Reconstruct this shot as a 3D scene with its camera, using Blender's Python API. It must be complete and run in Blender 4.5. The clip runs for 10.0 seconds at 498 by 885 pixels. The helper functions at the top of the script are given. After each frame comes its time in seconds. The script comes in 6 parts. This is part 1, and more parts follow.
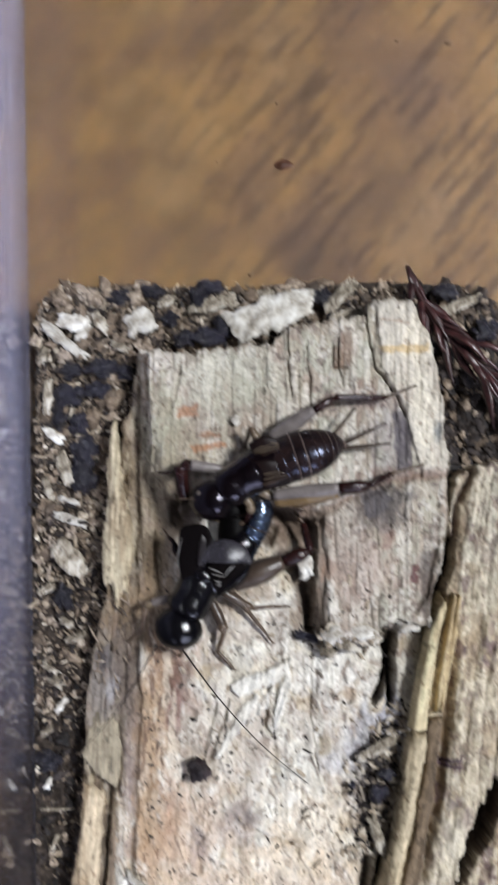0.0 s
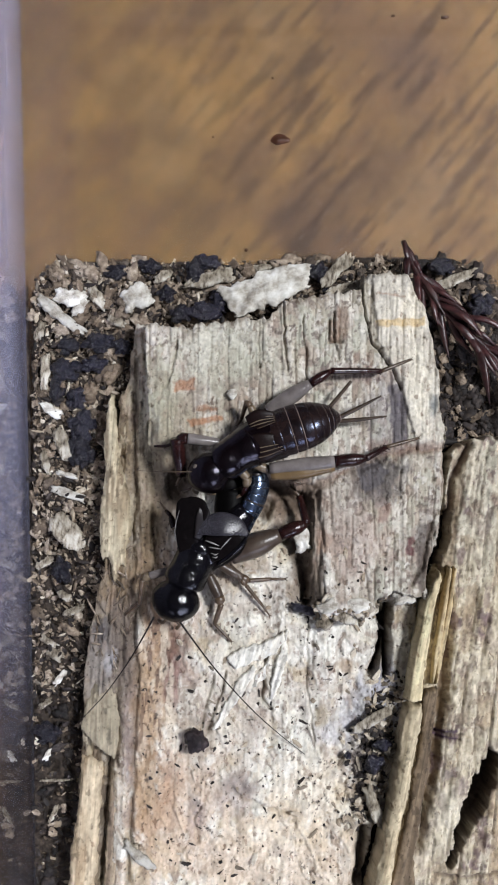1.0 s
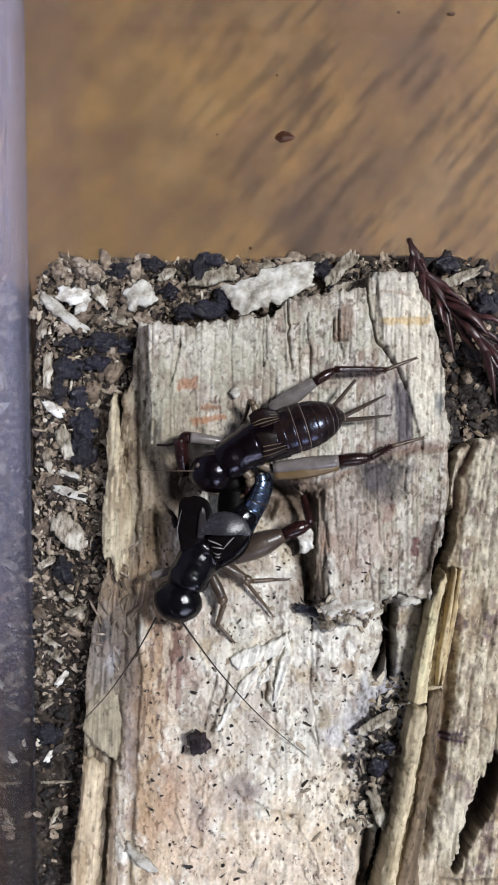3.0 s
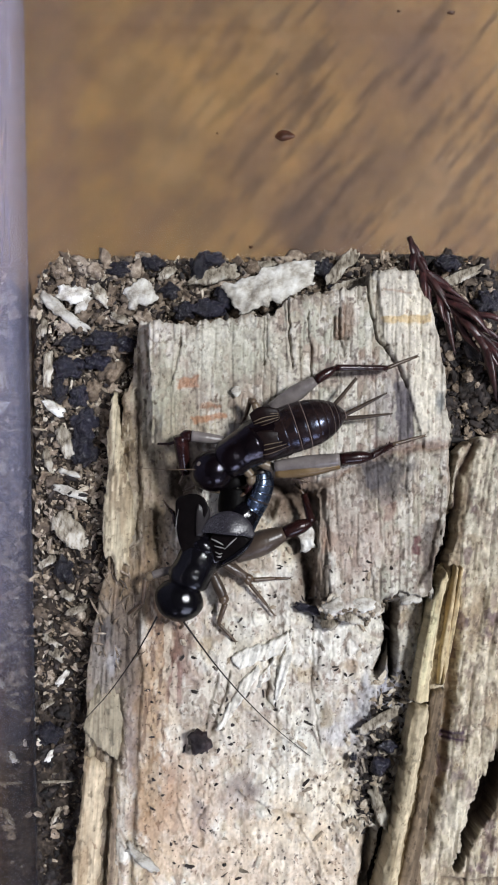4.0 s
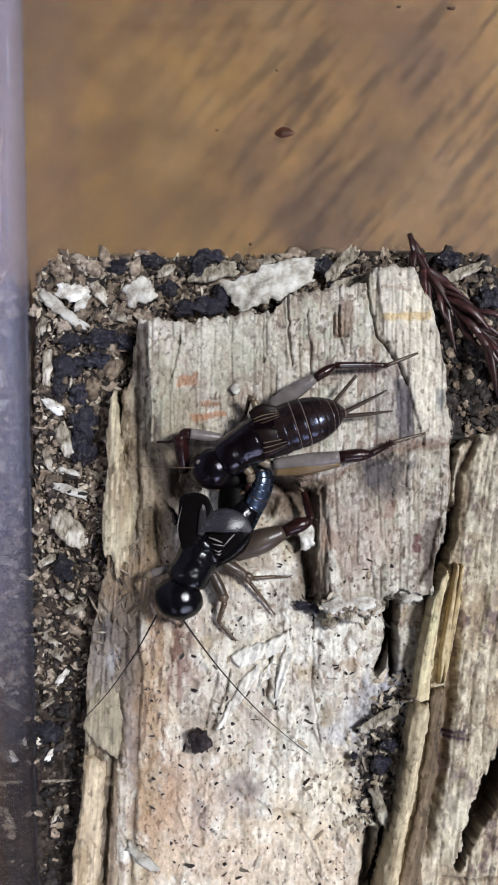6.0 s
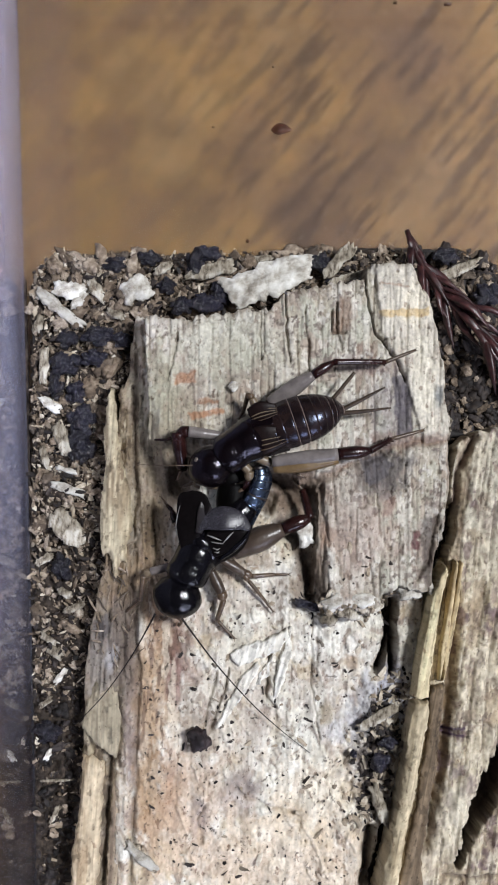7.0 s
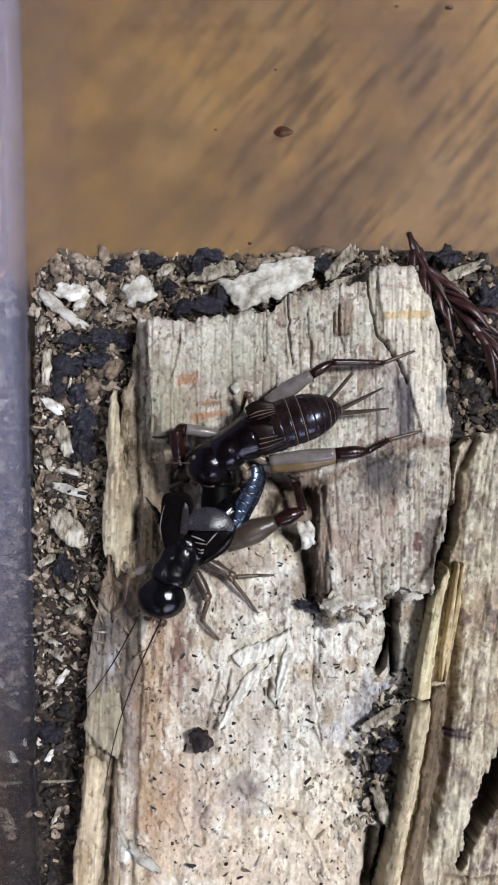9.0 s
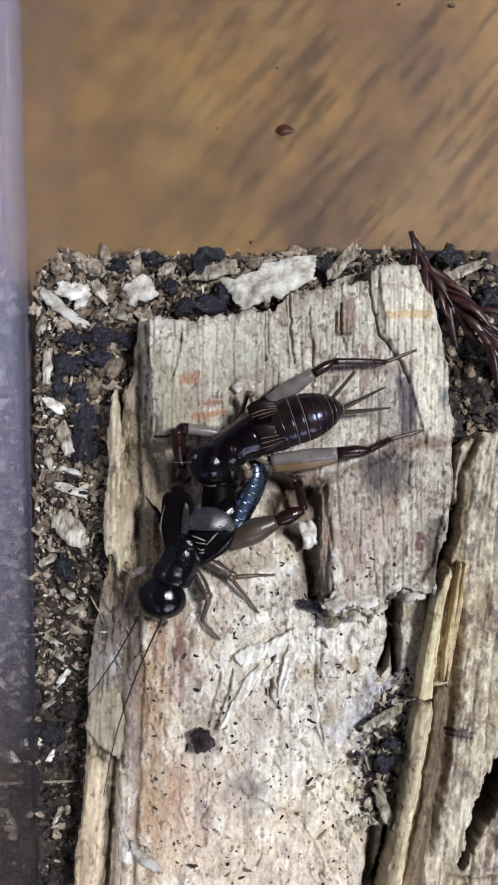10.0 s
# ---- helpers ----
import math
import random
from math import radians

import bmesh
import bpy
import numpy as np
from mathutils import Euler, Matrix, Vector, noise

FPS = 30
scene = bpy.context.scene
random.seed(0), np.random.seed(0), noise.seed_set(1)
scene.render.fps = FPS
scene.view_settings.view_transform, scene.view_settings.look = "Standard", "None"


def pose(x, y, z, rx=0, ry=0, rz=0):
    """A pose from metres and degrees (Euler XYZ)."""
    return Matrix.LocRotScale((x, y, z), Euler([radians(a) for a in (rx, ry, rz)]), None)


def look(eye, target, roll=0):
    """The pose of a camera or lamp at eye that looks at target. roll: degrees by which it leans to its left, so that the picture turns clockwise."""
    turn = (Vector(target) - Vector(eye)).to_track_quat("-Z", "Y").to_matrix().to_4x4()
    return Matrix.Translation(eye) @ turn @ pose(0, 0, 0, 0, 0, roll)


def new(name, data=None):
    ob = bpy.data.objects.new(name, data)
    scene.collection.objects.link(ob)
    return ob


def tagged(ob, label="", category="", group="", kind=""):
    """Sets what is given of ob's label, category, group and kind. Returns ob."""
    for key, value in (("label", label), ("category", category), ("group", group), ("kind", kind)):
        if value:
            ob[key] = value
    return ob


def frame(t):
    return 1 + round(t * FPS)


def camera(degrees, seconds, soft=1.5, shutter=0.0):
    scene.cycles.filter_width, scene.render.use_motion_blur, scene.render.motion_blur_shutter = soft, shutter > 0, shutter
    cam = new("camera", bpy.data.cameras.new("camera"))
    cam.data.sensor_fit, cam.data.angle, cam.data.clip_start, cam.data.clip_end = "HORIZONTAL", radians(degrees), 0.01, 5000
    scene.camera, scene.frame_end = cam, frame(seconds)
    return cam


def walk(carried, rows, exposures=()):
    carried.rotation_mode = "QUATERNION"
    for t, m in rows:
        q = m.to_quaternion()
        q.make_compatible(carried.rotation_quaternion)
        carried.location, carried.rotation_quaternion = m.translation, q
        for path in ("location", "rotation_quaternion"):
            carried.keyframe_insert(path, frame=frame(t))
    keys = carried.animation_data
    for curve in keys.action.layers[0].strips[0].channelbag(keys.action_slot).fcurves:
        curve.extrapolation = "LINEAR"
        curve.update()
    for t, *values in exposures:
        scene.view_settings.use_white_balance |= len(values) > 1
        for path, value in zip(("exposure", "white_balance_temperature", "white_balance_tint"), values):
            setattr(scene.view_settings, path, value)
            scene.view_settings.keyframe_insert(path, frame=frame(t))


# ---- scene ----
cam = camera(26.7, 10.0, soft=2.0, shutter=0.5)
walk(cam, [
    (0, pose(-0.000599, -0.010807, 0.184851, 4.7747, -0.0056, 0.0873)),
    (0.1, pose(0.002311, -0.01071, 0.184534, 3.9338, 0.2956, -0.0932)),
    (0.2, pose(0.002409, -0.01194, 0.184337, 3.8032, 0.3248, -0.0979)),
    (0.3, pose(0.000266, -0.013039, 0.185535, 3.9912, -0.0092, -0.0036)),
    (0.5, pose(-0.000105, -0.013072, 0.186042, 3.9977, -0.0847, -0.0905)),
    (1, pose(-0.000105, -0.013002, 0.185555, 4.009, -0.0346, 0.0052)),
    (1.5, pose(0.000845, -0.013409, 0.185134, 4.2028, 0.2357, 0.0628)),
    (2, pose(-0.000121, -0.014212, 0.185026, 4.4385, 0.0427, 0.1081)),
    (2.5, pose(0.000964, -0.013631, 0.18437, 4.2154, 0.4486, 0.1371)),
    (4, pose(0.000302, -0.014281, 0.183633, 4.3332, 0.3251, 0.0355)),
    (4.5, pose(0.000527, -0.014464, 0.18344, 4.3613, 0.2922, -0.0211)),
    (5, pose(0.000839, -0.015053, 0.18321, 4.5488, 0.3369, -0.0129)),
    (5.5, pose(0.001482, -0.01437, 0.183196, 4.3283, 0.7461, 0.0169)),
    (7, pose(0.000592, -0.014702, 0.182417, 4.2462, 0.3238, -0.3045)),
    (7.5, pose(3.8e-05, -0.014949, 0.182888, 4.345, 0.2558, -0.3124)),
    (8, pose(-5.4e-05, -0.015104, 0.182686, 4.399, 0.1428, -0.248)),
    (8.5, pose(-0.000788, -0.015475, 0.182845, 4.5225, 0.0134, -0.2455)),
    (9, pose(0.000183, -0.015096, 0.182782, 4.4414, 0.3019, -0.232)),
    (9.5, pose(-0.00074, -0.015208, 0.183027, 4.4717, 0.2216, -0.112)),
    (10, pose(-0.00075, -0.014583, 0.182383, 4.2652, 0.1012, -0.2296)),
])

# ---- light: one ceiling lamp in a plain room ----
world = bpy.data.worlds.new("world")
world.use_nodes = True
world.node_tree.nodes["Background"].inputs[0].default_value = (0.75, 0.8, 0.9, 1)
world.node_tree.nodes["Background"].inputs[1].default_value = 0.12
scene.world = world
lamp_data = bpy.data.lights.new("ceiling_light", "AREA")
lamp_data.shape, lamp_data.size, lamp_data.energy, lamp_data.color = "DISK", 0.3, 33.6, (0.94, 0.96, 1.0)
lamp = new("ceiling_light", lamp_data)
lamp.matrix_world = look((0.85, 0.22, 1.4), (0, 0, 0))
sky_data = bpy.data.lights.new("window_light", "AREA")
sky_data.shape, sky_data.size, sky_data.size_y, sky_data.energy, sky_data.color = "RECTANGLE", 1.1, 0.8, 24.0, (0.7, 0.75, 1.0)
sky_light = new("window_light", sky_data)
sky_light.matrix_world = Matrix.Translation((1.0, -1.99, 1.15)) @ pose(0, 0, 0, 90, 0, 0)
scene.view_settings.exposure = 0.0

MM = 0.001


# ---- materials ----
def material(name):
    m = bpy.data.materials.new(name)
    m.use_nodes = True
    nt = m.node_tree
    return m, nt, nt.nodes["Principled BSDF"]


def node(nt, kind, **values):
    n = nt.nodes.new(kind)
    for key, value in values.items():
        n.inputs[key].default_value = value
    return n


def mapped(nt, scale=(1, 1, 1), turn=(0, 0, 0)):
    c = nt.nodes.new("ShaderNodeTexCoord")
    m = nt.nodes.new("ShaderNodeMapping")
    m.inputs["Scale"].default_value = scale
    m.inputs["Rotation"].default_value = turn
    if any(turn):
        m.inputs["Rotation"].default_value = (0, 0, 0)
        r = nt.nodes.new("ShaderNodeMapping")
        r.inputs["Rotation"].default_value = turn
        nt.links.new(c.outputs["Object"], r.inputs["Vector"])
        nt.links.new(r.outputs["Vector"], m.inputs["Vector"])
    else:
        nt.links.new(c.outputs["Object"], m.inputs["Vector"])
    return m.outputs["Vector"]


def ramp(nt, source, stops):
    r = nt.nodes.new("ShaderNodeValToRGB")
    e = r.color_ramp.elements
    while len(e) < len(stops):
        e.new(0.5)
    for el, (pos, col) in zip(e, stops):
        el.position, el.color = pos, (*col, 1)
    nt.links.new(source, r.inputs[0])
    return r.outputs[0]


def noise_tex(nt, vector, scale, detail=4.0, rough=0.6):
    n = node(nt, "ShaderNodeTexNoise", Scale=scale, Detail=detail, Roughness=rough)
    nt.links.new(vector, n.inputs["Vector"])
    return n.outputs[0]


def multiply(nt, a, b, fac=1.0):
    m = nt.nodes.new("ShaderNodeMix")
    m.data_type, m.blend_type = "RGBA", "MULTIPLY"
    m.inputs[0].default_value = fac
    nt.links.new(a, m.inputs[6])
    nt.links.new(b, m.inputs[7])
    return m.outputs[2]


def bump(nt, bsdf, height, strength, distance):
    b = node(nt, "ShaderNodeBump", Strength=strength, Distance=distance)
    nt.links.new(height, b.inputs["Height"])
    nt.links.new(b.outputs[0], bsdf.inputs["Normal"])


def wood_material(name):
    """Rotten wood: its tone lies in the mesh, with fine fibre and specks on top."""
    m, nt, p = material(name)
    a = nt.nodes.new("ShaderNodeAttribute")
    a.attribute_name = "tone"
    fibre = noise_tex(nt, mapped(nt, (1400, 480, 900)), 1.0, 6, 0.7)
    fine = ramp(nt, fibre, [(0.28, (0.42, 0.37, 0.32)), (0.48, (0.92, 0.91, 0.89)), (0.75, (1.18, 1.18, 1.17))])
    rot = noise_tex(nt, mapped(nt, (1.6, 1, 1)), 520, 6, 0.7)
    mottle = ramp(nt, rot, [(0.3, (0.5, 0.42, 0.36)), (0.46, (0.97, 0.95, 0.93)), (0.7, (1.1, 1.11, 1.12))])
    grit = noise_tex(nt, mapped(nt), 1700, 3, 0.6)
    specks = ramp(nt, grit, [(0.29, (0.2, 0.16, 0.14)), (0.36, (1, 1, 1))])
    bits = noise_tex(nt, mapped(nt, (900, 480, 600)), 1.0, 4, 0.55)
    flecks = ramp(nt, bits, [(0.33, (0.3, 0.2, 0.16)), (0.365, (1, 1, 1)), (0.64, (1, 1, 1)), (0.68, (1.2, 1.2, 1.2))])
    col = multiply(nt, multiply(nt, a.outputs["Color"], fine, 0.1), mottle, 0.4)
    col = multiply(nt, col, flecks, 0.6)
    nt.links.new(multiply(nt, col, specks, 0.6), p.inputs["Base Color"])
    p.inputs["Roughness"].default_value = 0.78
    p.inputs["Specular IOR Level"].default_value = 0.3
    both = node(nt, "ShaderNodeMath")
    nt.links.new(fibre, both.inputs[0])
    nt.links.new(rot, both.inputs[1])
    bump(nt, p, both.outputs[0], 0.2, 0.0005)
    return m


def varied_material(name, colours, scale, rough, relief=0.0002, stretch=(1, 1, 1), spec=0.4, by_island=False, grime=0.0):
    """A plain rough stuff that wanders between its colours."""
    m, nt, p = material(name)
    n = noise_tex(nt, mapped(nt, stretch), scale, 5, 0.65)
    stops = [(0.3 + 0.4 * i / (len(colours) - 1), c) for i, c in enumerate(colours)]
    col = ramp(nt, n, stops)
    g = nt.nodes.new("ShaderNodeNewGeometry") if by_island else nt.nodes.new("ShaderNodeObjectInfo")
    rnd = g.outputs["Random Per Island"] if by_island else g.outputs["Random"]
    shade = ramp(nt, rnd, [(0.0, (0.28, 0.26, 0.25)), (0.45, (0.62, 0.55, 0.47)), (0.8, (1.0, 0.95, 0.88)), (1.0, (1.3, 1.3, 1.28))] if by_island else [(0.0, (0.62, 0.6, 0.57)), (1.0, (1.15, 1.15, 1.15))])
    col = multiply(nt, col, shade)
    if grime:
        dirt = ramp(nt, noise_tex(nt, mapped(nt, stretch), scale * 2.1, 6, 0.7), [(0.38, (0.2, 0.16, 0.13)), (0.47, (0.8, 0.78, 0.75)), (0.54, (1, 1, 1))])
        film = ramp(nt, noise_tex(nt, mapped(nt), scale * 0.5, 4, 0.6), [(0.42, (0.5, 0.47, 0.42)), (0.52, (1, 1, 1))])
        col = multiply(nt, multiply(nt, col, dirt, grime), film, grime)
    nt.links.new(col, p.inputs["Base Color"])
    p.inputs["Roughness"].default_value = rough
    p.inputs["Specular IOR Level"].default_value = spec
    bump(nt, p, n, 0.6, relief)
    return m


def cuticle_material(name, dark, light, rough=0.2, scale=500, spec=0.5, coat=0.0, wrinkle=0.2, metal=0.0, sheen=(1, 1, 1), ior=1.5):
    m, nt, p = material(name)
    n = noise_tex(nt, mapped(nt), scale, 4)
    nt.links.new(ramp(nt, n, [(0.35, dark), (0.7, light)]), p.inputs["Base Color"])
    p.inputs["Roughness"].default_value = rough
    p.inputs["Specular IOR Level"].default_value = spec
    p.inputs["Coat Weight"].default_value = coat
    p.inputs["Specular Tint"].default_value = (*sheen, 1)
    p.inputs["IOR"].default_value = ior
    p.inputs["Metallic"].default_value = metal
    p.inputs["Coat Roughness"].default_value = 0.12
    bump(nt, p, noise_tex(nt, mapped(nt), 750, 4, 0.6), wrinkle, 0.0006)
    return m


WOOD = wood_material("rotten_wood")
BLACK = cuticle_material("black_cuticle", (0.0015, 0.0013, 0.0022), (0.003, 0.0026, 0.004), 0.15, spec=0.42, wrinkle=0.3)
BROWN = cuticle_material("brown_black_cuticle", (0.0015, 0.0009, 0.0014), (0.0045, 0.002, 0.0026), 0.16, spec=0.42, wrinkle=0.28, sheen=(0.9, 0.85, 1))
BLUE_BLACK = cuticle_material("blue_black_cuticle", (0.002, 0.003, 0.007), (0.005, 0.008, 0.017), 0.22, spec=1.0, wrinkle=0.1, sheen=(0.55, 0.72, 1), ior=2.5)
DULL_BLACK = cuticle_material("dull_black_cuticle", (0.0015, 0.0012, 0.0014), (0.003, 0.0025, 0.0025), 0.5, spec=0.05)
PLUM_BLACK = cuticle_material("plum_black_cuticle", (0.006, 0.0034, 0.0033), (0.021, 0.0118, 0.0105), 0.24, spec=0.45, wrinkle=0.12, sheen=(0.62, 0.72, 1), ior=1.5)
DARK_MEMBRANE = cuticle_material("dark_membrane", (0.012, 0.01, 0.012), (0.03, 0.022, 0.02), 0.4)
KNEE = cuticle_material("knee_cuticle", (0.01, 0.0033, 0.0034), (0.026, 0.0078, 0.0068), 0.22, spec=0.4)
TAN = cuticle_material("tan_cuticle", (0.11, 0.08, 0.05), (0.21, 0.16, 0.105), 0.35, 300)
GREY_TAN = cuticle_material("grey_tan_cuticle", (0.11, 0.094, 0.09), (0.215, 0.19, 0.18), 0.2, 300, spec=0.6)
SMOKY_TAN = cuticle_material("smoky_tan_cuticle", (0.04, 0.027, 0.02), (0.078, 0.056, 0.041), 0.34, 300)
CERCUS = cuticle_material("cercus_cuticle", (0.025, 0.016, 0.01), (0.07, 0.045, 0.028), 0.4, 600)
# pale veins with their metallic glint put into the base colour
SILVER = cuticle_material("silvery_vein", (0.16, 0.15, 0.14), (0.34, 0.33, 0.32), 0.25, 900, spec=0.8)
LEG_BROWN = cuticle_material("leg_brown_cuticle", (0.048, 0.03, 0.019), (0.12, 0.08, 0.05), 0.35, 600)
MEMBRANE = cuticle_material("membrane", (0.12, 0.085, 0.075), (0.2, 0.15, 0.13), 0.4)
ANTENNA = cuticle_material("antenna_cuticle", (0.006, 0.004, 0.004), (0.016, 0.01, 0.008), 0.45, spec=0.2)
SOCKET = cuticle_material("socket_cuticle", (0.1, 0.08, 0.065), (0.2, 0.165, 0.14), 0.35)
OCHRE = cuticle_material("ochre_cuticle", (0.1, 0.062, 0.026), (0.19, 0.125, 0.06), 0.35, 300)
CHIP = varied_material("pale_chip_wood", [(0.16, 0.13, 0.1), (0.44, 0.4, 0.33), (0.62, 0.6, 0.54)], 320, 0.8, 0.0006, (2.5, 1, 1), grime=0.8)
WHITE_CHIP = varied_material("white_chip_wood", [(0.3, 0.26, 0.21), (0.6, 0.58, 0.53), (0.78, 0.78, 0.75)], 380, 0.75, 0.0004, grime=0.25)
CLOD = varied_material("black_clod", [(0.006, 0.006, 0.013), (0.012, 0.012, 0.026), (0.05, 0.042, 0.05)], 1300, 0.28, 0.0016, spec=0.6, grime=0.4)
SOIL = varied_material("rotted_soil", [(0.018, 0.014, 0.012), (0.055, 0.041, 0.033), (0.14, 0.106, 0.082)], 900, 0.9, 0.0006)
CRUMB = varied_material("soil_crumb", [(0.1, 0.078, 0.062), (0.25, 0.205, 0.165), (0.46, 0.41, 0.35)], 900, 0.85, by_island=True)
DARK_CRUMB = varied_material("dark_crumb", [(0.008, 0.007, 0.009), (0.026, 0.02, 0.02), (0.065, 0.05, 0.042)], 900, 0.7, by_island=True)
PALE_CRUMB = varied_material("pale_crumb", [(0.3, 0.26, 0.2), (0.48, 0.43, 0.36), (0.62, 0.6, 0.54)], 900, 0.8, by_island=True)
NEEDLE = varied_material("dry_needle", [(0.014, 0.005, 0.006), (0.036, 0.011, 0.012), (0.085, 0.028, 0.026)], 800, 0.36, spec=0.6)
SEED = varied_material("seed_husk", [(0.006, 0.004, 0.005), (0.014, 0.009, 0.011), (0.045, 0.028, 0.03)], 900, 0.5, 0.0008)
SPECK = varied_material("rust_speck", [(0.02, 0.007, 0.003), (0.08, 0.024, 0.007)], 800, 0.35)
PAINT = varied_material("grey_paint", [(0.17, 0.17, 0.18), (0.21, 0.21, 0.22)], 3, 0.7)


def table_material():
    m, nt, p = material("varnished_wood")
    turn = (0, 0, radians(-50))
    broad = noise_tex(nt, mapped(nt, (34, 58, 1), turn), 1.0, 6, 0.62)
    streak = noise_tex(nt, mapped(nt, (62, 430, 1), turn), 1.0, 6, 0.62)
    where = noise_tex(nt, mapped(nt), 34, 4)
    base = ramp(nt, broad, [(0.3, (0.07, 0.041, 0.02)), (0.46, (0.083, 0.049, 0.02)), (0.54, (0.1, 0.06, 0.02)), (0.68, (0.12, 0.078, 0.033))])
    dark = ramp(nt, streak, [(0.38, (0.38, 0.33, 0.37)), (0.5, (1, 1, 1))])
    cloud = ramp(nt, where, [(0.36, (0.72, 0.7, 0.74)), (0.48, (0.9, 0.88, 0.92)), (0.55, (1.0, 0.97, 0.92)), (0.64, (1.12, 1.1, 1.02))])
    blotch = ramp(nt, noise_tex(nt, mapped(nt, (1.3, 1, 1)), 95, 7, 0.68), [(0.36, (0.7, 0.66, 0.7)), (0.48, (1, 1, 1)), (0.6, (1.06, 1.06, 1.05)), (0.64, (1.22, 1.2, 1.2))])
    # the dark grain crowds towards one side of the board
    axis = nt.nodes.new("ShaderNodeSeparateXYZ")
    nt.links.new(mapped(nt), axis.inputs[0])
    side = node(nt, "ShaderNodeMapRange")
    for i, v in enumerate((-0.02, 0.03, 0.0, 1.0)):
        side.inputs[i + 1].default_value = v
    nt.links.new(axis.outputs[0], side.inputs[0])
    plain = ramp(nt, side.outputs[0], [(0.0, (0.86, 0.85, 0.85)), (0.5, (0.5, 0.48, 0.5)), (1.0, (0, 0, 0))])
    most = node(nt, "ShaderNodeMix")
    most.data_type, most.blend_type = "RGBA", "LIGHTEN"
    most.inputs[0].default_value = 1.0
    nt.links.new(dark, most.inputs[6])
    nt.links.new(plain, most.inputs[7])
    board = ramp(nt, side.outputs[0], [(0.0, (1.0, 0.97, 0.95)), (1.0, (0.88, 0.83, 0.86))])
    grain = multiply(nt, multiply(nt, base, most.outputs[2], 0.85), board)
    nt.links.new(multiply(nt, multiply(nt, grain, cloud), blotch, 0.5), p.inputs["Base Color"])
    p.inputs["Roughness"].default_value = 0.6
    p.inputs["Specular IOR Level"].default_value = 0.2
    return m


def plastic_material(name, haze, tint, clear=(0.97, 0.97, 0.98)):
    """Clear plastic; haze: the share of scuffs and dust that scatter light."""
    m, nt, p = material(name)
    p.inputs["Transmission Weight"].default_value = 1.0
    p.inputs["Roughness"].default_value = 0.03
    p.inputs["IOR"].default_value = 1.49
    p.inputs["Base Color"].default_value = (*clear, 1)
    d = node(nt, "ShaderNodeBsdfDiffuse", Color=(*tint, 1))
    mix = nt.nodes.new("ShaderNodeMixShader")
    streaks = noise_tex(nt, mapped(nt, (300, 25, 200)), 1.0, 4)
    amount = ramp(nt, streaks, [(0.3, (haze * 0.6,) * 3), (0.7, (haze * 1.4,) * 3)])
    # haze thickens towards the far end and upwards, fading the lower edge
    axis = nt.nodes.new("ShaderNodeSeparateXYZ")
    nt.links.new(mapped(nt), axis.inputs[0])
    distant = node(nt, "ShaderNodeMapRange")
    for i, v in enumerate((-0.055, 0.012, 0.25, 3.4)):
        distant.inputs[i + 1].default_value = v
    nt.links.new(axis.outputs[1], distant.inputs[0])
    high = node(nt, "ShaderNodeMapRange")
    for i, v in enumerate((0.001, 0.013, 0.2, 1.15)):
        high.inputs[i + 1].default_value = v
    nt.links.new(axis.outputs[2], high.inputs[0])
    rise = nt.nodes.new("ShaderNodeMath")
    rise.operation = "MULTIPLY"
    nt.links.new(distant.outputs[0], rise.inputs[0])
    nt.links.new(high.outputs[0], rise.inputs[1])
    total = nt.nodes.new("ShaderNodeMath")
    total.operation = "MULTIPLY"
    nt.links.new(amount, total.inputs[0])
    nt.links.new(rise.outputs[0], total.inputs[1])
    nt.links.new(total.outputs[0], mix.inputs[0])
    nt.links.new(p.outputs[0], mix.inputs[1])
    nt.links.new(d.outputs[0], mix.inputs[2])
    nt.links.new(mix.outputs[0], nt.nodes["Material Output"].inputs["Surface"])
    return m


TABLE = table_material()
CLEAR = plastic_material("clear_plastic", 0.002, (0.6, 0.6, 0.65))
# scuffs, with bluish glare and the dark behind the wall put into the colours
SCUFFED = plastic_material("scuffed_plastic", 0.055, (0.52, 0.53, 0.73), (0.62, 0.62, 0.7))


def wing_material(name, colour, alpha, rough=0.33, spec=0.4, relief=0.25, net=1100.0):
    m, nt, p = material(name)
    n = noise_tex(nt, mapped(nt), 1200, 3)
    nt.links.new(ramp(nt, n, [(0.35, colour), (0.7, tuple(c * 1.7 for c in colour))]), p.inputs["Base Color"])
    p.inputs["Roughness"].default_value = rough
    p.inputs["Alpha"].default_value = alpha
    p.inputs["Specular IOR Level"].default_value = spec
    cells = node(nt, "ShaderNodeTexVoronoi", Scale=net)
    cells.feature = "DISTANCE_TO_EDGE"
    nt.links.new(mapped(nt), cells.inputs["Vector"])
    bump(nt, p, cells.outputs["Distance"], relief, 0.0005)
    return m


WING_DARK = wing_material("dark_wing", (0.003, 0.0022, 0.0023), 1.0, 0.42, 0.06, 0.06)
WING_CLEAR = wing_material("smoky_wing", (0.026, 0.024, 0.03), 0.8, 0.3, 0.55, 0.12, 2300.0)
WING_SMOKE = wing_material("smoke_brown_wing", (0.011, 0.0085, 0.0085), 0.92, 0.35, 0.35, 0.1, 1500.0)
WING_BROWN = wing_material("brown_wing", (0.007, 0.0038, 0.0036), 1.0, 0.38, 0.12, 0.05)


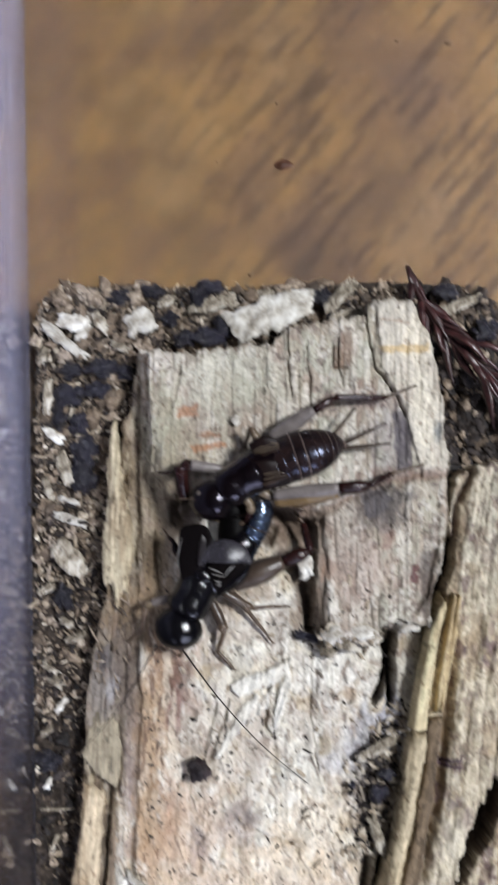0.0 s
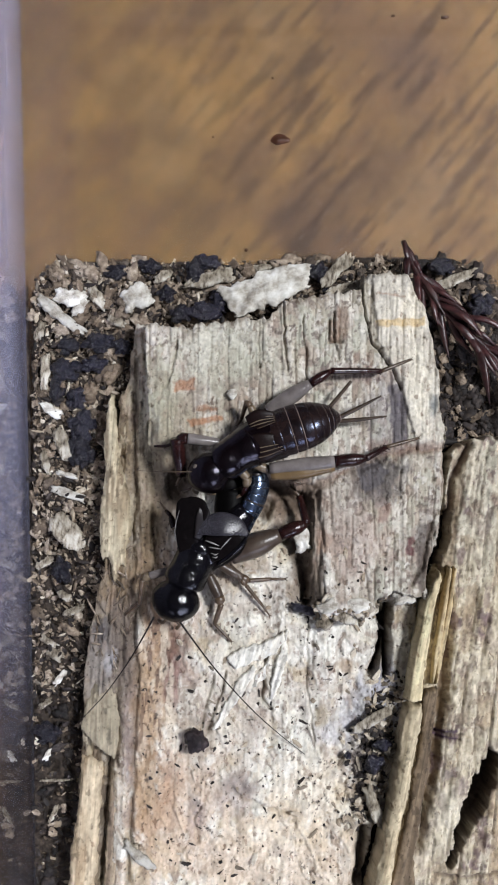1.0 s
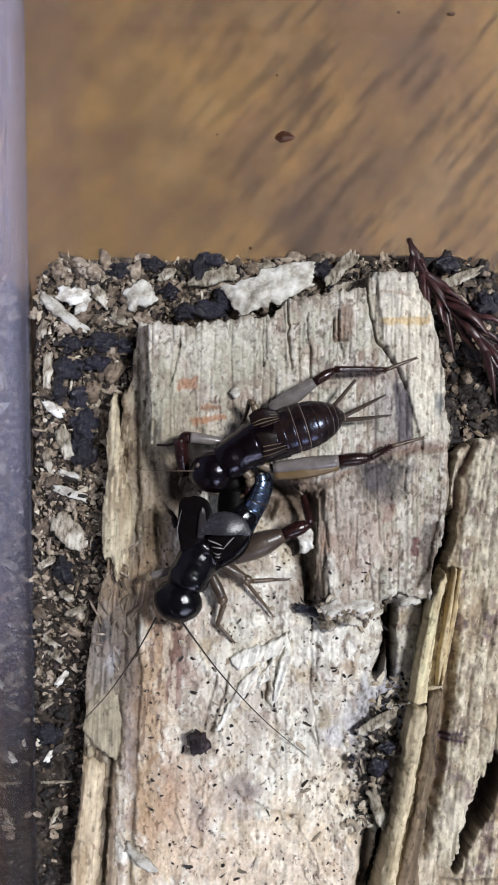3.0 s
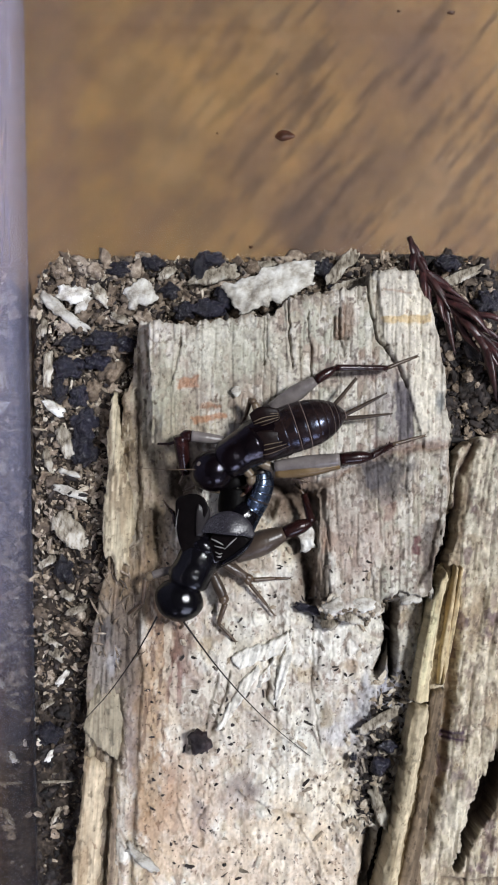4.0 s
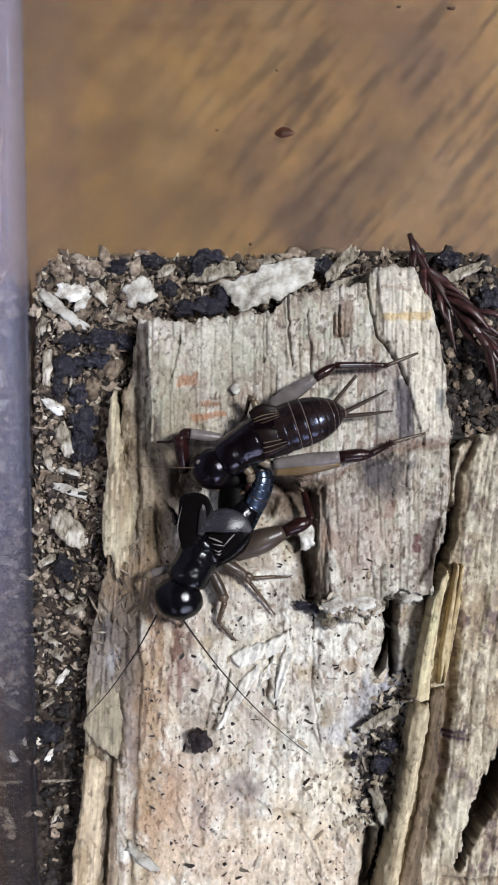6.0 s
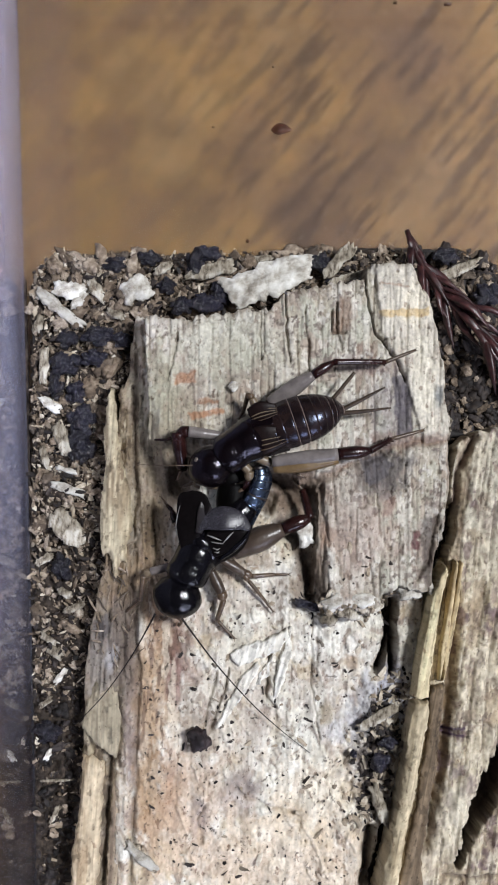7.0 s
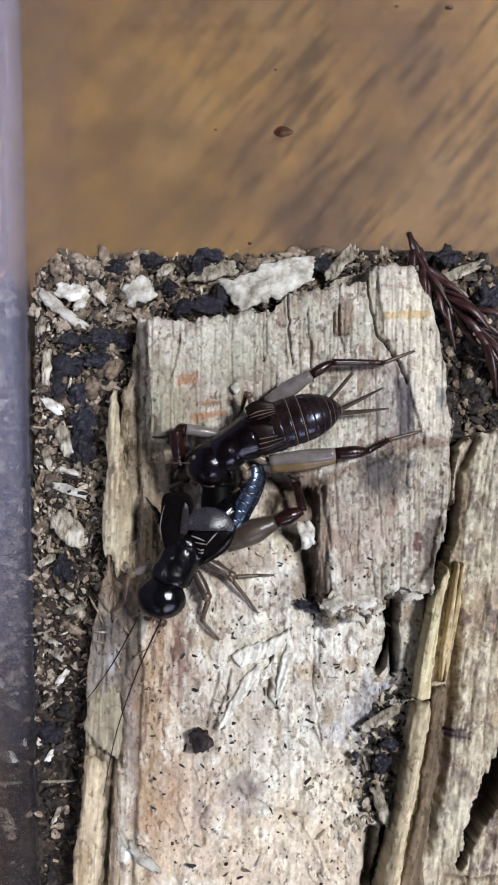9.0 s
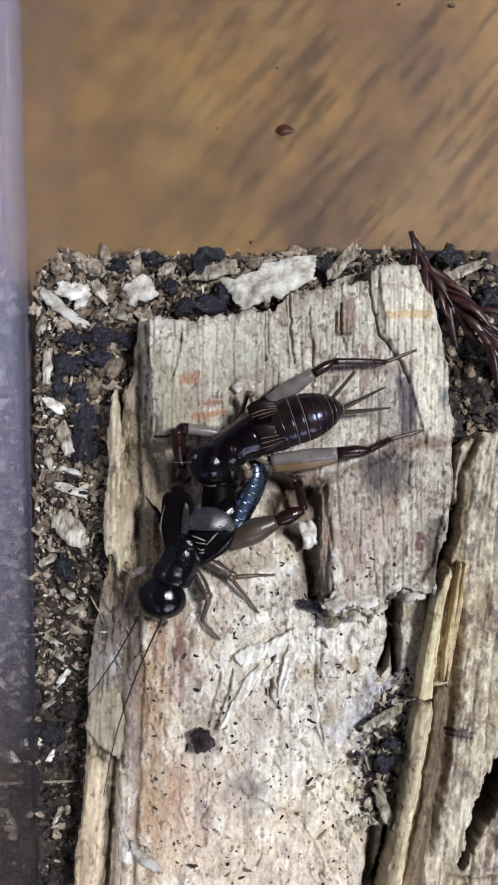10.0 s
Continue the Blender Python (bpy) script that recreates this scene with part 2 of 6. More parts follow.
# ---- mesh helpers (all in millimetres) ----
def mesh_of(name, verts, faces, mat, smooth=True):
    me = bpy.data.meshes.new(name)
    me.from_pydata([(x * MM, y * MM, z * MM) for x, y, z in verts], [], faces)
    if smooth:
        me.polygons.foreach_set("use_smooth", [True] * len(me.polygons))
    me.materials.append(mat)
    me.update()
    return me


def part(name, vf, mat, parent, label="", smooth=True):
    """Links one mesh as a part of a thing, in the thing's space."""
    ob = new(name, mesh_of(name, *vf, mat, smooth))
    ob.parent = parent
    return tagged(ob, label)


def thing(name, vf, mat, label, category, group="", kind="", at=(0, 0, 0), smooth=True):
    ob = new(name, mesh_of(name, *vf, mat, smooth))
    ob.location = Vector(at) * MM
    return tagged(ob, label, category, group, kind)


def root(name, at, label, category, group="", kind=""):
    ob = new(name)
    ob.empty_display_size = 0.005
    ob.location = Vector(at) * MM
    return tagged(ob, label, category, group, kind)


def spline(points, n):
    """n points on a smooth curve through the given ones."""
    p = [np.array(q, float) for q in points]
    p = [2 * p[0] - p[1]] + p + [2 * p[-1] - p[-2]]
    out = []
    spans = len(p) - 3
    for i in range(n):
        s = i / (n - 1) * spans
        k = min(int(s), spans - 1)
        t = s - k
        a, b, c, d = p[k:k + 4]
        out.append(0.5 * (2 * b + (c - a) * t + (2 * a - 5 * b + 4 * c - d) * t * t + (3 * b - a - 3 * c + d) * t ** 3))
    return out


def tube(points, radii, n=12, sides=10, up=(0, 0, 1), base=(0, 0, 0)):
    """A closed sweep: radii are numbers or pairs (sideways, along up), spread evenly on the path."""
    path = spline([np.array(p, float) - np.array(base, float) for p in points], n)
    pairs = [(r, r) if isinstance(r, (int, float)) else r for r in radii]
    rr = spline([(*q, 0) for q in pairs], n) if len(pairs) > 2 else [np.array((*pairs[0], 0)) * (1 - i / (n - 1)) + np.array((*pairs[-1], 0)) * i / (n - 1) for i in range(n)]
    verts, faces = [], []
    upv = np.array(up, float)
    for i in range(n):
        tan = path[min(i + 1, n - 1)] - path[max(i - 1, 0)]
        tan = tan / (np.linalg.norm(tan) + 1e-9)
        side = np.cross(tan, upv)
        if np.linalg.norm(side) < 1e-3:
            side = np.cross(tan, (1, 0, 0))
        side = side / np.linalg.norm(side)
        top = np.cross(side, tan)
        ra, rb = max(rr[i][0], 0.01), max(rr[i][1], 0.01)
        for k in range(sides):
            a = 2 * math.pi * k / sides
            verts.append(tuple(path[i] + side * ra * math.cos(a) + top * rb * math.sin(a)))
    for i in range(n - 1):
        for k in range(sides):
            j = (k + 1) % sides
            faces.append((i * sides + k, i * sides + j, (i + 1) * sides + j, (i + 1) * sides + k))
    faces.append(tuple(range(sides - 1, -1, -1)))
    faces.append(tuple((n - 1) * sides + k for k in range(sides)))
    return verts, faces


def wrinkled(vf, along, amount, seed):
    """Uneven cross ridges over a swept shell."""
    d = Vector(along).normalized()
    out = []
    for v in vf[0]:
        q = Vector(v)
        s = q.dot(d)
        across = q - d * s
        k = 1 + amount * (noise.noise(d * s * 2.4 + across * 0.45 + Vector((seed, 0, 0))) + 0.6 * noise.noise(q * 1.1 + Vector((0, seed, 0))))
        mid = Vector(vf[2]) + d * (s - Vector(vf[2]).dot(d))
        out.append(tuple(mid + (q - mid) * k))
    return out, vf[1]


def joined(*pieces):
    verts, faces = [], []
    for v, f in pieces:
        o = len(verts)
        verts += v
        faces += [tuple(i + o for i in q) for q in f]
    return verts, faces


def box(x0, y0, z0, x1, y1, z1):
    v = [(x, y, z) for z in (z0, z1) for y in (y0, y1) for x in (x0, x1)]
    return v, [(0, 2, 3, 1), (4, 5, 7, 6), (0, 1, 5, 4), (2, 6, 7, 3), (0, 4, 6, 2), (1, 3, 7, 5)]


ICO = bmesh.new()
bmesh.ops.create_icosphere(ICO, subdivisions=1, radius=1)
ICO_V, ICO_F = [tuple(v.co) for v in ICO.verts], [tuple(v.index for v in f.verts) for f in ICO.faces]
ICO.free()
ICO3 = bmesh.new()
bmesh.ops.create_icosphere(ICO3, subdivisions=3, radius=1)
ICO3_V, ICO3_F = [tuple(v.co) for v in ICO3.verts], [tuple(v.index for v in f.verts) for f in ICO3.faces]
ICO3.free()


def lump(rx, ry, rz, seed, rough=0.25, fine=True):
    """An uneven lump round the origin."""
    vs = []
    for v in (ICO3_V if fine else ICO_V):
        q = Vector(v)
        s = 1 + rough * (noise.noise(q * 1.3 + Vector((seed * 7.1, 0, 0))) * 1.4 + 0.7 * noise.noise(q * 3.1 + Vector((0, seed * 3.3, 0))) + 0.2 * noise.noise(q * 7 + Vector((0, 0, seed))))
        vs.append((v[0] * rx * s, v[1] * ry * s, v[2] * rz * s))
    return vs, (ICO3_F if fine else ICO_F)


def shard(r, long, rng):
    """A small angular broken piece."""
    return [(x * r * long * rng.uniform(0.5, 1.3), y * r * rng.uniform(0.5, 1.3), z * r * 0.5 * rng.uniform(0.4, 1.4)) for x, y, z in ICO_V], ICO_F


def turned(vf, m, at):
    return [tuple(m @ Vector(v) + Vector(at)) for v in vf[0]], vf[1]


# ---- noise and outlines on a grid ----
TABLES = {}


def value_noise(x, y, seed):
    if seed not in TABLES:
        TABLES[seed] = np.random.RandomState(seed).rand(256, 256)
    table = TABLES[seed].ravel()
    xi, yi = np.floor(x), np.floor(y)
    fx, fy = x - xi, y - yi
    fx, fy = fx * fx * (3 - 2 * fx), fy * fy * (3 - 2 * fy)
    xi, yi = xi.astype(np.int32) & 255, yi.astype(np.int32) & 255
    row, nxt, up = xi << 8, ((xi + 1) & 255) << 8, (yi + 1) & 255
    a, b, c, d = table[row + yi], table[nxt + yi], table[row + up], table[nxt + up]
    return (a + (b - a) * fx) * (1 - fy) + (c + (d - c) * fx) * fy


def fbm(x, y, seed, octaves=4):
    total, amp, norm = 0, 1.0, 0
    for k in range(octaves):
        total = total + amp * (value_noise(x * 2 ** k + 31.7 * k, y * 2 ** k + 17.3 * k, seed + k) - 0.5)
        norm += amp
        amp *= 0.55
    return total / norm * 2


def step(a, b, v):
    t = np.clip((v - a) / (b - a), 0, 1)
    return t * t * (3 - 2 * t)


def strips(u, y, width, length, seed):
    """Broken fibre strips along y: a height for each piece, and the nearness to its joints."""
    tab = np.random.RandomState(seed).rand(4096)
    w = u / width + 0.35 * fbm(u / width / 3, y / length / 2, seed + 1, 2)
    i = np.floor(w).astype(int)
    v = y / (length * (0.5 + tab[(i * 7) % 4096])) + tab[(i * 13 + 5) % 4096] * 9
    j = np.floor(v).astype(int)
    height = tab[(i * 131 + j * 977) % 4096]
    fu = np.abs(w - i - 0.5) * 2
    return height, step(0.7, 1.0, fu)


def blocks(u, y, width, length, seed):
    """Broken blocks along y: a number for each, and the distance to its long and short joints."""
    tab = np.random.RandomState(seed).rand(4096)
    w = u / width + 0.3 * fbm(u / width / 3, y / length / 2, seed + 1, 2)
    i = np.floor(w).astype(int)
    own = length * (0.5 + tab[(i * 7) % 4096])
    v = y / own + tab[(i * 13 + 5) % 4096] * 9
    j = np.floor(v).astype(int)
    return tab[(i * 131 + j * 977) % 4096], (0.5 - np.abs(w - i - 0.5)) * width, (0.5 - np.abs(v - j - 0.5)) * own


def to_line(x, y, pts):
    best = np.full(x.shape, 1e9)
    for (ax, ay), (bx, by) in zip(pts[:-1], pts[1:]):
        dx, dy = bx - ax, by - ay
        t = np.clip(((x - ax) * dx + (y - ay) * dy) / (dx * dx + dy * dy + 1e-9), 0, 1)
        best = np.minimum(best, np.hypot(x - ax - t * dx, y - ay - t * dy))
    return best


def inside(x, y, poly):
    """Distance to an outline, positive inside."""
    d = to_line(x, y, poly + poly[:1])
    odd = np.zeros(x.shape, bool)
    for (ax, ay), (bx, by) in zip(poly, poly[1:] + poly[:1]):
        hit = ((ay > y) != (by > y)) & (x < (bx - ax) * (y - ay) / (by - ay + 1e-12) + ax)
        odd ^= hit
    return np.where(odd, d, -d)


def grid(x0, x1, y0, y1, s):
    xs, ys = np.arange(x0, x1, s), np.arange(y0, y1, s)
    return np.meshgrid(xs, ys)


def field_mesh(name, x, y, z, mat, keep=None, tone=None):
    """A mesh from a height field; keep: where it is; tone: colours."""
    h, w = x.shape
    idx = np.arange(h * w).reshape(h, w)
    a, b, c, d = idx[:-1, :-1], idx[:-1, 1:], idx[1:, 1:], idx[1:, :-1]
    quads = np.stack([a, b, c, d], -1).reshape(-1, 4)
    if keep is not None:
        k = keep.ravel()
        quads = quads[k[quads].any(1)]
    used = np.unique(quads)
    back = np.full(h * w, -1)
    back[used] = np.arange(len(used))
    quads = back[quads]
    co = np.stack([x, y, z], -1).reshape(-1, 3)[used] * MM
    me = bpy.data.meshes.new(name)
    me.vertices.add(len(co))
    me.vertices.foreach_set("co", co.astype(np.float32).ravel())
    me.loops.add(quads.size)
    me.loops.foreach_set("vertex_index", quads.astype(np.int32).ravel())
    me.polygons.add(len(quads))
    me.polygons.foreach_set("loop_start", np.arange(0, quads.size, 4, dtype=np.int32))
    me.update(calc_edges=True)
    me.polygons.foreach_set("use_smooth", [True] * len(quads))
    if tone is not None:
        at = me.attributes.new("tone", "FLOAT_COLOR", "POINT")
        rgba = np.concatenate([tone.reshape(-1, 3)[used], np.ones((len(used), 1))], 1)
        at.data.foreach_set("color", np.clip(rgba, 0.004, 0.85).astype(np.float32).ravel())
    me.materials.append(mat)
    me.validate()
    return me


def blend(tone, colour, mask):
    return tone * (1 - mask[..., None]) + np.array(colour) * mask[..., None]


# ---- the room and the table ----
def room():
    for name, b in (("floor", (-2000, -2000, -800, 2000, 2000, -760)), ("ceiling", (-2000, -2000, 1700, 2000, 2000, 1740)),
                    ("wall_north", (-2000, 2000, -760, 2000, 2040, 1700)), ("wall_east", (2000, -2000, -760, 2040, 2000, 1700)),
                    ("wall_west", (-2040, -2000, -760, -2000, 2000, 1700))):
        thing(name, box(*b), PAINT, "plain grey painted " + name.split("_")[0] + " of the room", name.split("_")[0], kind="structure", smooth=False)


    # the south wall has a window, whose pale light shines on the insects
    pieces = [box(-2000, -2040, -760, 450, -2000, 1700), box(1550, -2040, -760, 2000, -2000, 1700), box(450, -2040, -760, 1550, -2000, 750), box(450, -2040, 1550, 1550, -2000, 1700)]
    thing("wall_south", joined(*pieces), PAINT, "plain grey painted wall with a window opening", "wall", kind="structure", smooth=False)
    w = root("window_1", (1000, -2020, 750), "plain painted window frame in the wall", "window", kind="structure")
    for b in ((-550, -15, 0, 550, 15, 30), (-550, -15, 770, 550, 15, 800), (-550, -15, 30, -520, 15, 770), (520, -15, 30, 550, 15, 770)):
        part("window_frame", box(*b), PAINT, w, smooth=False)


def table():
    t = root("table", (0, 0, -766.5), "brown varnished wooden table with diagonal dark grain", "table")
    part("tabletop", box(-600, -400, 710, 600, 400, 739), TABLE, t, smooth=False)
    for x in (-550, 550):
        for y in (-350, 350):
            part("leg", box(x - 25, y - 25, -3, x + 25, y + 25, 710), TABLE, t, smooth=False)


room()
table()

# plastic case: floor on the table, scuffed side wall along the log
WALL_A, WALL_B = (-38.4, -78.4, -7), (-43.8, 85.3, -9)
LEAN = (WALL_B[0] - WALL_A[0]) / (WALL_B[1] - WALL_A[1])
FLOOR = -9.2


def left_at(y):
    """The inner face of the scuffed wall."""
    return WALL_A[0] + LEAN * (y - WALL_A[1])


def plastic_case():
    c = root("plastic_case", (0, 0, FLOOR - 2), "clear scuffed plastic case standing on the wooden table", "case")
    x0 = left_at(0)
    parts = (("base", box(x0 - 14, -120, 0, 90, 110, 2), CLEAR), ("side_wall", box(-2, -119, 2.1, 0, 108, 62), SCUFFED),
             ("side_wall", box(88, -120, 2.1, 90, 110, 62), CLEAR), ("end_wall", box(x0 - 6, 108, 2.1, 88, 110, 62), CLEAR),
             ("end_wall", box(x0 - 6, -122, 2.1, 88, -120, 62), CLEAR))
    for i, (name, vf, mat) in enumerate(parts):
        ob = part(name, vf, mat, c, "lilac-hazed scuffed wall" if i == 1 else "", smooth=False)
        ob.visible_shadow = False
        if i == 1:
            ob.matrix_local = pose(x0 * MM, 0, 0, 0, 0, -math.degrees(math.atan(LEAN)))


    seam = part("seam", box(0.05, -119, 2.1, 0.5, 30, 2.6), SOIL, c, "thin brown line of dirt along the wall", smooth=False)
    seam.matrix_local = pose(x0 * MM, 0, 0, 0, 0, -math.degrees(math.atan(LEAN)))
    for fx in (-20, 80):
        for fy in (-105, 105.5):
            part("foot", tube([(fx, fy, -16.2), (fx, fy, -8), (fx, fy, 0)], [3.2, 3.6, 4.0], 6, 16), CLEAR, c)


plastic_case()


# ---- soil ----
SOIL_EDGE = [(-40.7, 28.9, -6), (-38.7, 31.0, -6), (-35.1, 34.0, -6), (-29.9, 35.0, -6), (-15.3, 34.6, -6), (-0.7, 34.0, -6), (11.7, 34.7, -6),
             (25.3, 35.8, -6), (36.7, 35.1, -6), (41.8, 33.2, -6), (47.0, 29.5, -6), (56.9, 9.2, -6), (54.9, -90.3, -6), (-39.2, -90.9, -6)]


def soil():
    x, y = grid(-44, 48, -88, 38, 0.3)
    sd = inside(x, y, [p[:2] for p in SOIL_EDGE]) + 0.7 * fbm(x / 2.2, y / 2.2, 11)
    z = -6.5 + 1.3 * fbm(x / 7, y / 7, 3) + 1.5 * fbm(x / 1.6, y / 1.6, 5, 3)
    z = z - 3.2 * (1 - step(0, 1.6, sd) ** 0.6)
    z = np.maximum(z, FLOOR + 0.1)
    x = np.maximum(x, left_at(y) + 0.2)
    me = field_mesh("soil", x, y, z, SOIL, keep=sd > 0.1)
    tagged(new("soil", me), "dark crumbly rotted-wood soil with black and pale crumbs", "soil", kind="structure")
    rng = random.Random(4)
    for name, mat, count, lo, hi, label in (("soil_crumbs", CRUMB, 8000, 0.1, 0.55, "brown crumbs and flakes of rotted wood on the soil"),
                                            ("dark_crumbs", DARK_CRUMB, 2500, 0.12, 0.55, "black crumbs of frass and humus on the soil"),
                                            ("pale_crumbs", PALE_CRUMB, 2800, 0.12, 0.65, "pale splinters and flakes scattered on the soil")):
        xs = np.array([rng.uniform(-39.5, 46) for _ in range(count * 9)])
        ys = np.array([rng.uniform(-86, 34) for _ in range(count * 9)])
        ok = (inside(xs, ys, [p[:2] for p in SOIL_EDGE]) > -0.35) & (inside(xs, ys, LOG_EDGE) < 1.5) & (inside(xs, ys, LOG2_EDGE) < 1.5)
        pieces = []
        for px, py in [(a, b) for a, b, o in zip(xs, ys, ok) if o and a > left_at(b) + 0.7 and (a < -14 or b > 14 or a > 36)][:count]:
            bare = (0.0, 0.0) if py > -20 and px < 30 else (0.7, 0.35) if py > -45 and px < 30 else (0.9, 0.75)
            if name != "dark_crumbs" and rng.random() < bare[0 if name == "pale_crumbs" else 1]:
                continue
            r = lo + (hi - lo) * rng.random() ** 2.2
            long = rng.choice((1.0, 1.2, 1.5, 2.0, 3.4 if name == "pale_crumbs" else 2.4))
            tip = 0.9 / long
            m = Euler((rng.uniform(-0.9, 0.9), rng.uniform(-tip, tip), rng.uniform(0, 6.3))).to_matrix()
            pz = -6.3 + 1.3 * float(fbm(np.array([px / 7]), np.array([py / 7]), 3)[0]) + rng.uniform(-0.2, 1.5 if name == "dark_crumbs" else 0.8)
            pieces.append(turned(shard(r, long, rng), m, (px, py, pz)))
        thing(name, joined(*pieces), mat, label, "crumbs", kind="stuff", smooth=False)
    pieces = []
    while len(pieces) < 620:
        px, py = rng.choice(((rng.uniform(-40, -19), rng.uniform(-84, 33)), (rng.uniform(-38, 44), rng.uniform(22, 34)), (rng.uniform(33, 45), rng.uniform(0, 30))))
        q = (np.array([px]), np.array([py]))
        if inside(*q, [p[:2] for p in SOIL_EDGE])[0] < 0.4 or inside(*q, LOG_EDGE)[0] > 0.5 or inside(*q, LOG2_EDGE)[0] > 0.5 or px < left_at(py) + 1.2:
            continue
        r = 0.35 + 0.95 * rng.random() ** 2
        m = Euler((rng.uniform(-0.4, 0.4), rng.uniform(-0.4, 0.4), rng.uniform(0, 6.3))).to_matrix()
        pz = -6.2 + 1.3 * float(fbm(q[0] / 7, q[1] / 7, 3)[0]) + rng.uniform(0, 0.6)
        pieces.append((turned(lump(r * rng.choice((1.1, 1.5, 2.1)), r, r * 0.6, rng.random() * 50, 0.6), m, (px, py, pz)), py < -42 or px > 30))
    for name, far, mat, label in (("soil_lumps", False, CRUMB, "soft brown and grey lumps of rotted wood on the soil"), ("dark_lumps", True, DARK_CRUMB, "dark lumps of humus on the soil")):
        thing(name, joined(*[vf for vf, dark in pieces if dark == far]), mat, label, "lumps", kind="stuff")


# ---- the logs ----
LOG_EDGE = [(-21.0, 21.9), (-11.7, 20.5), (-4.7, 21.7), (3.3, 22.5), (5.9, 25.2), (12.4, 26.6), (19.4, 27.1), (20.9, 30.2), (28.5, 29.6), (31.9, 22.5),
            (33.8, 13.4), (34.7, 0.4), (34.0, -11.5), (31.5, -22.3), (30.2, -31.1), (29.4, -45.6), (26.3, -58.0), (22.2, -67.5), (18.8, -82.5), (-31.4, -82.8),
            (-30.6, -64.0), (-29.9, -42.9), (-28.1, -29.3), (-25.8, -17.5), (-24.9, -6.7), (-23.8, 6.3), (-22.1, 14.4)]
SLAB_EDGE = [(-18.5, 22.5), (-4.7, 24.0), (5.9, 26.6), (19.4, 29.6), (29.0, 30.7), (35.3, 14.4), (36.3, -4.6), (33.0, -17.4), (30.1, -27.7), (25.0, -26.2), (23.0, -28.4),
             (19.6, -31.1), (16.2, -29.7), (12.7, -30.7), (10.1, -27.4), (10.9, -17.5), (11.1, -10.5), (5.9, -6.8), (-0.6, -5.8), (-10.0, -3.2), (-17.7, -0.7)]
LOG2_EDGE = [(35.1, -1.6), (38.6, 0.6), (45.1, 1.9), (55.0, 1.0), (62.4, -21.2), (60.9, -86.0), (19.8, -86.2), (22.0, -73.2), (24.8, -59.9), (28.3, -46.5), (29.6, -35.9), (31.4, -26.2), (34.5, -17.4), (34.1, -7.5)]
RIDGE = [(33.4, -24.3), (31.3, -34.0), (29.8, -44.6), (27.2, -59.0), (23.6, -78.8)]


HEIGHTS = {}
LOG_STEP = 0.165


def log_top(px, py):
    """The height of the main log's face."""
    z = HEIGHTS["z"]
    j, i = int((py - HEIGHTS["y0"]) / LOG_STEP), int((px - HEIGHTS["x0"]) / LOG_STEP)
    return float(z[min(max(j, 0), z.shape[0] - 1), min(max(i, 0), z.shape[1] - 1)])


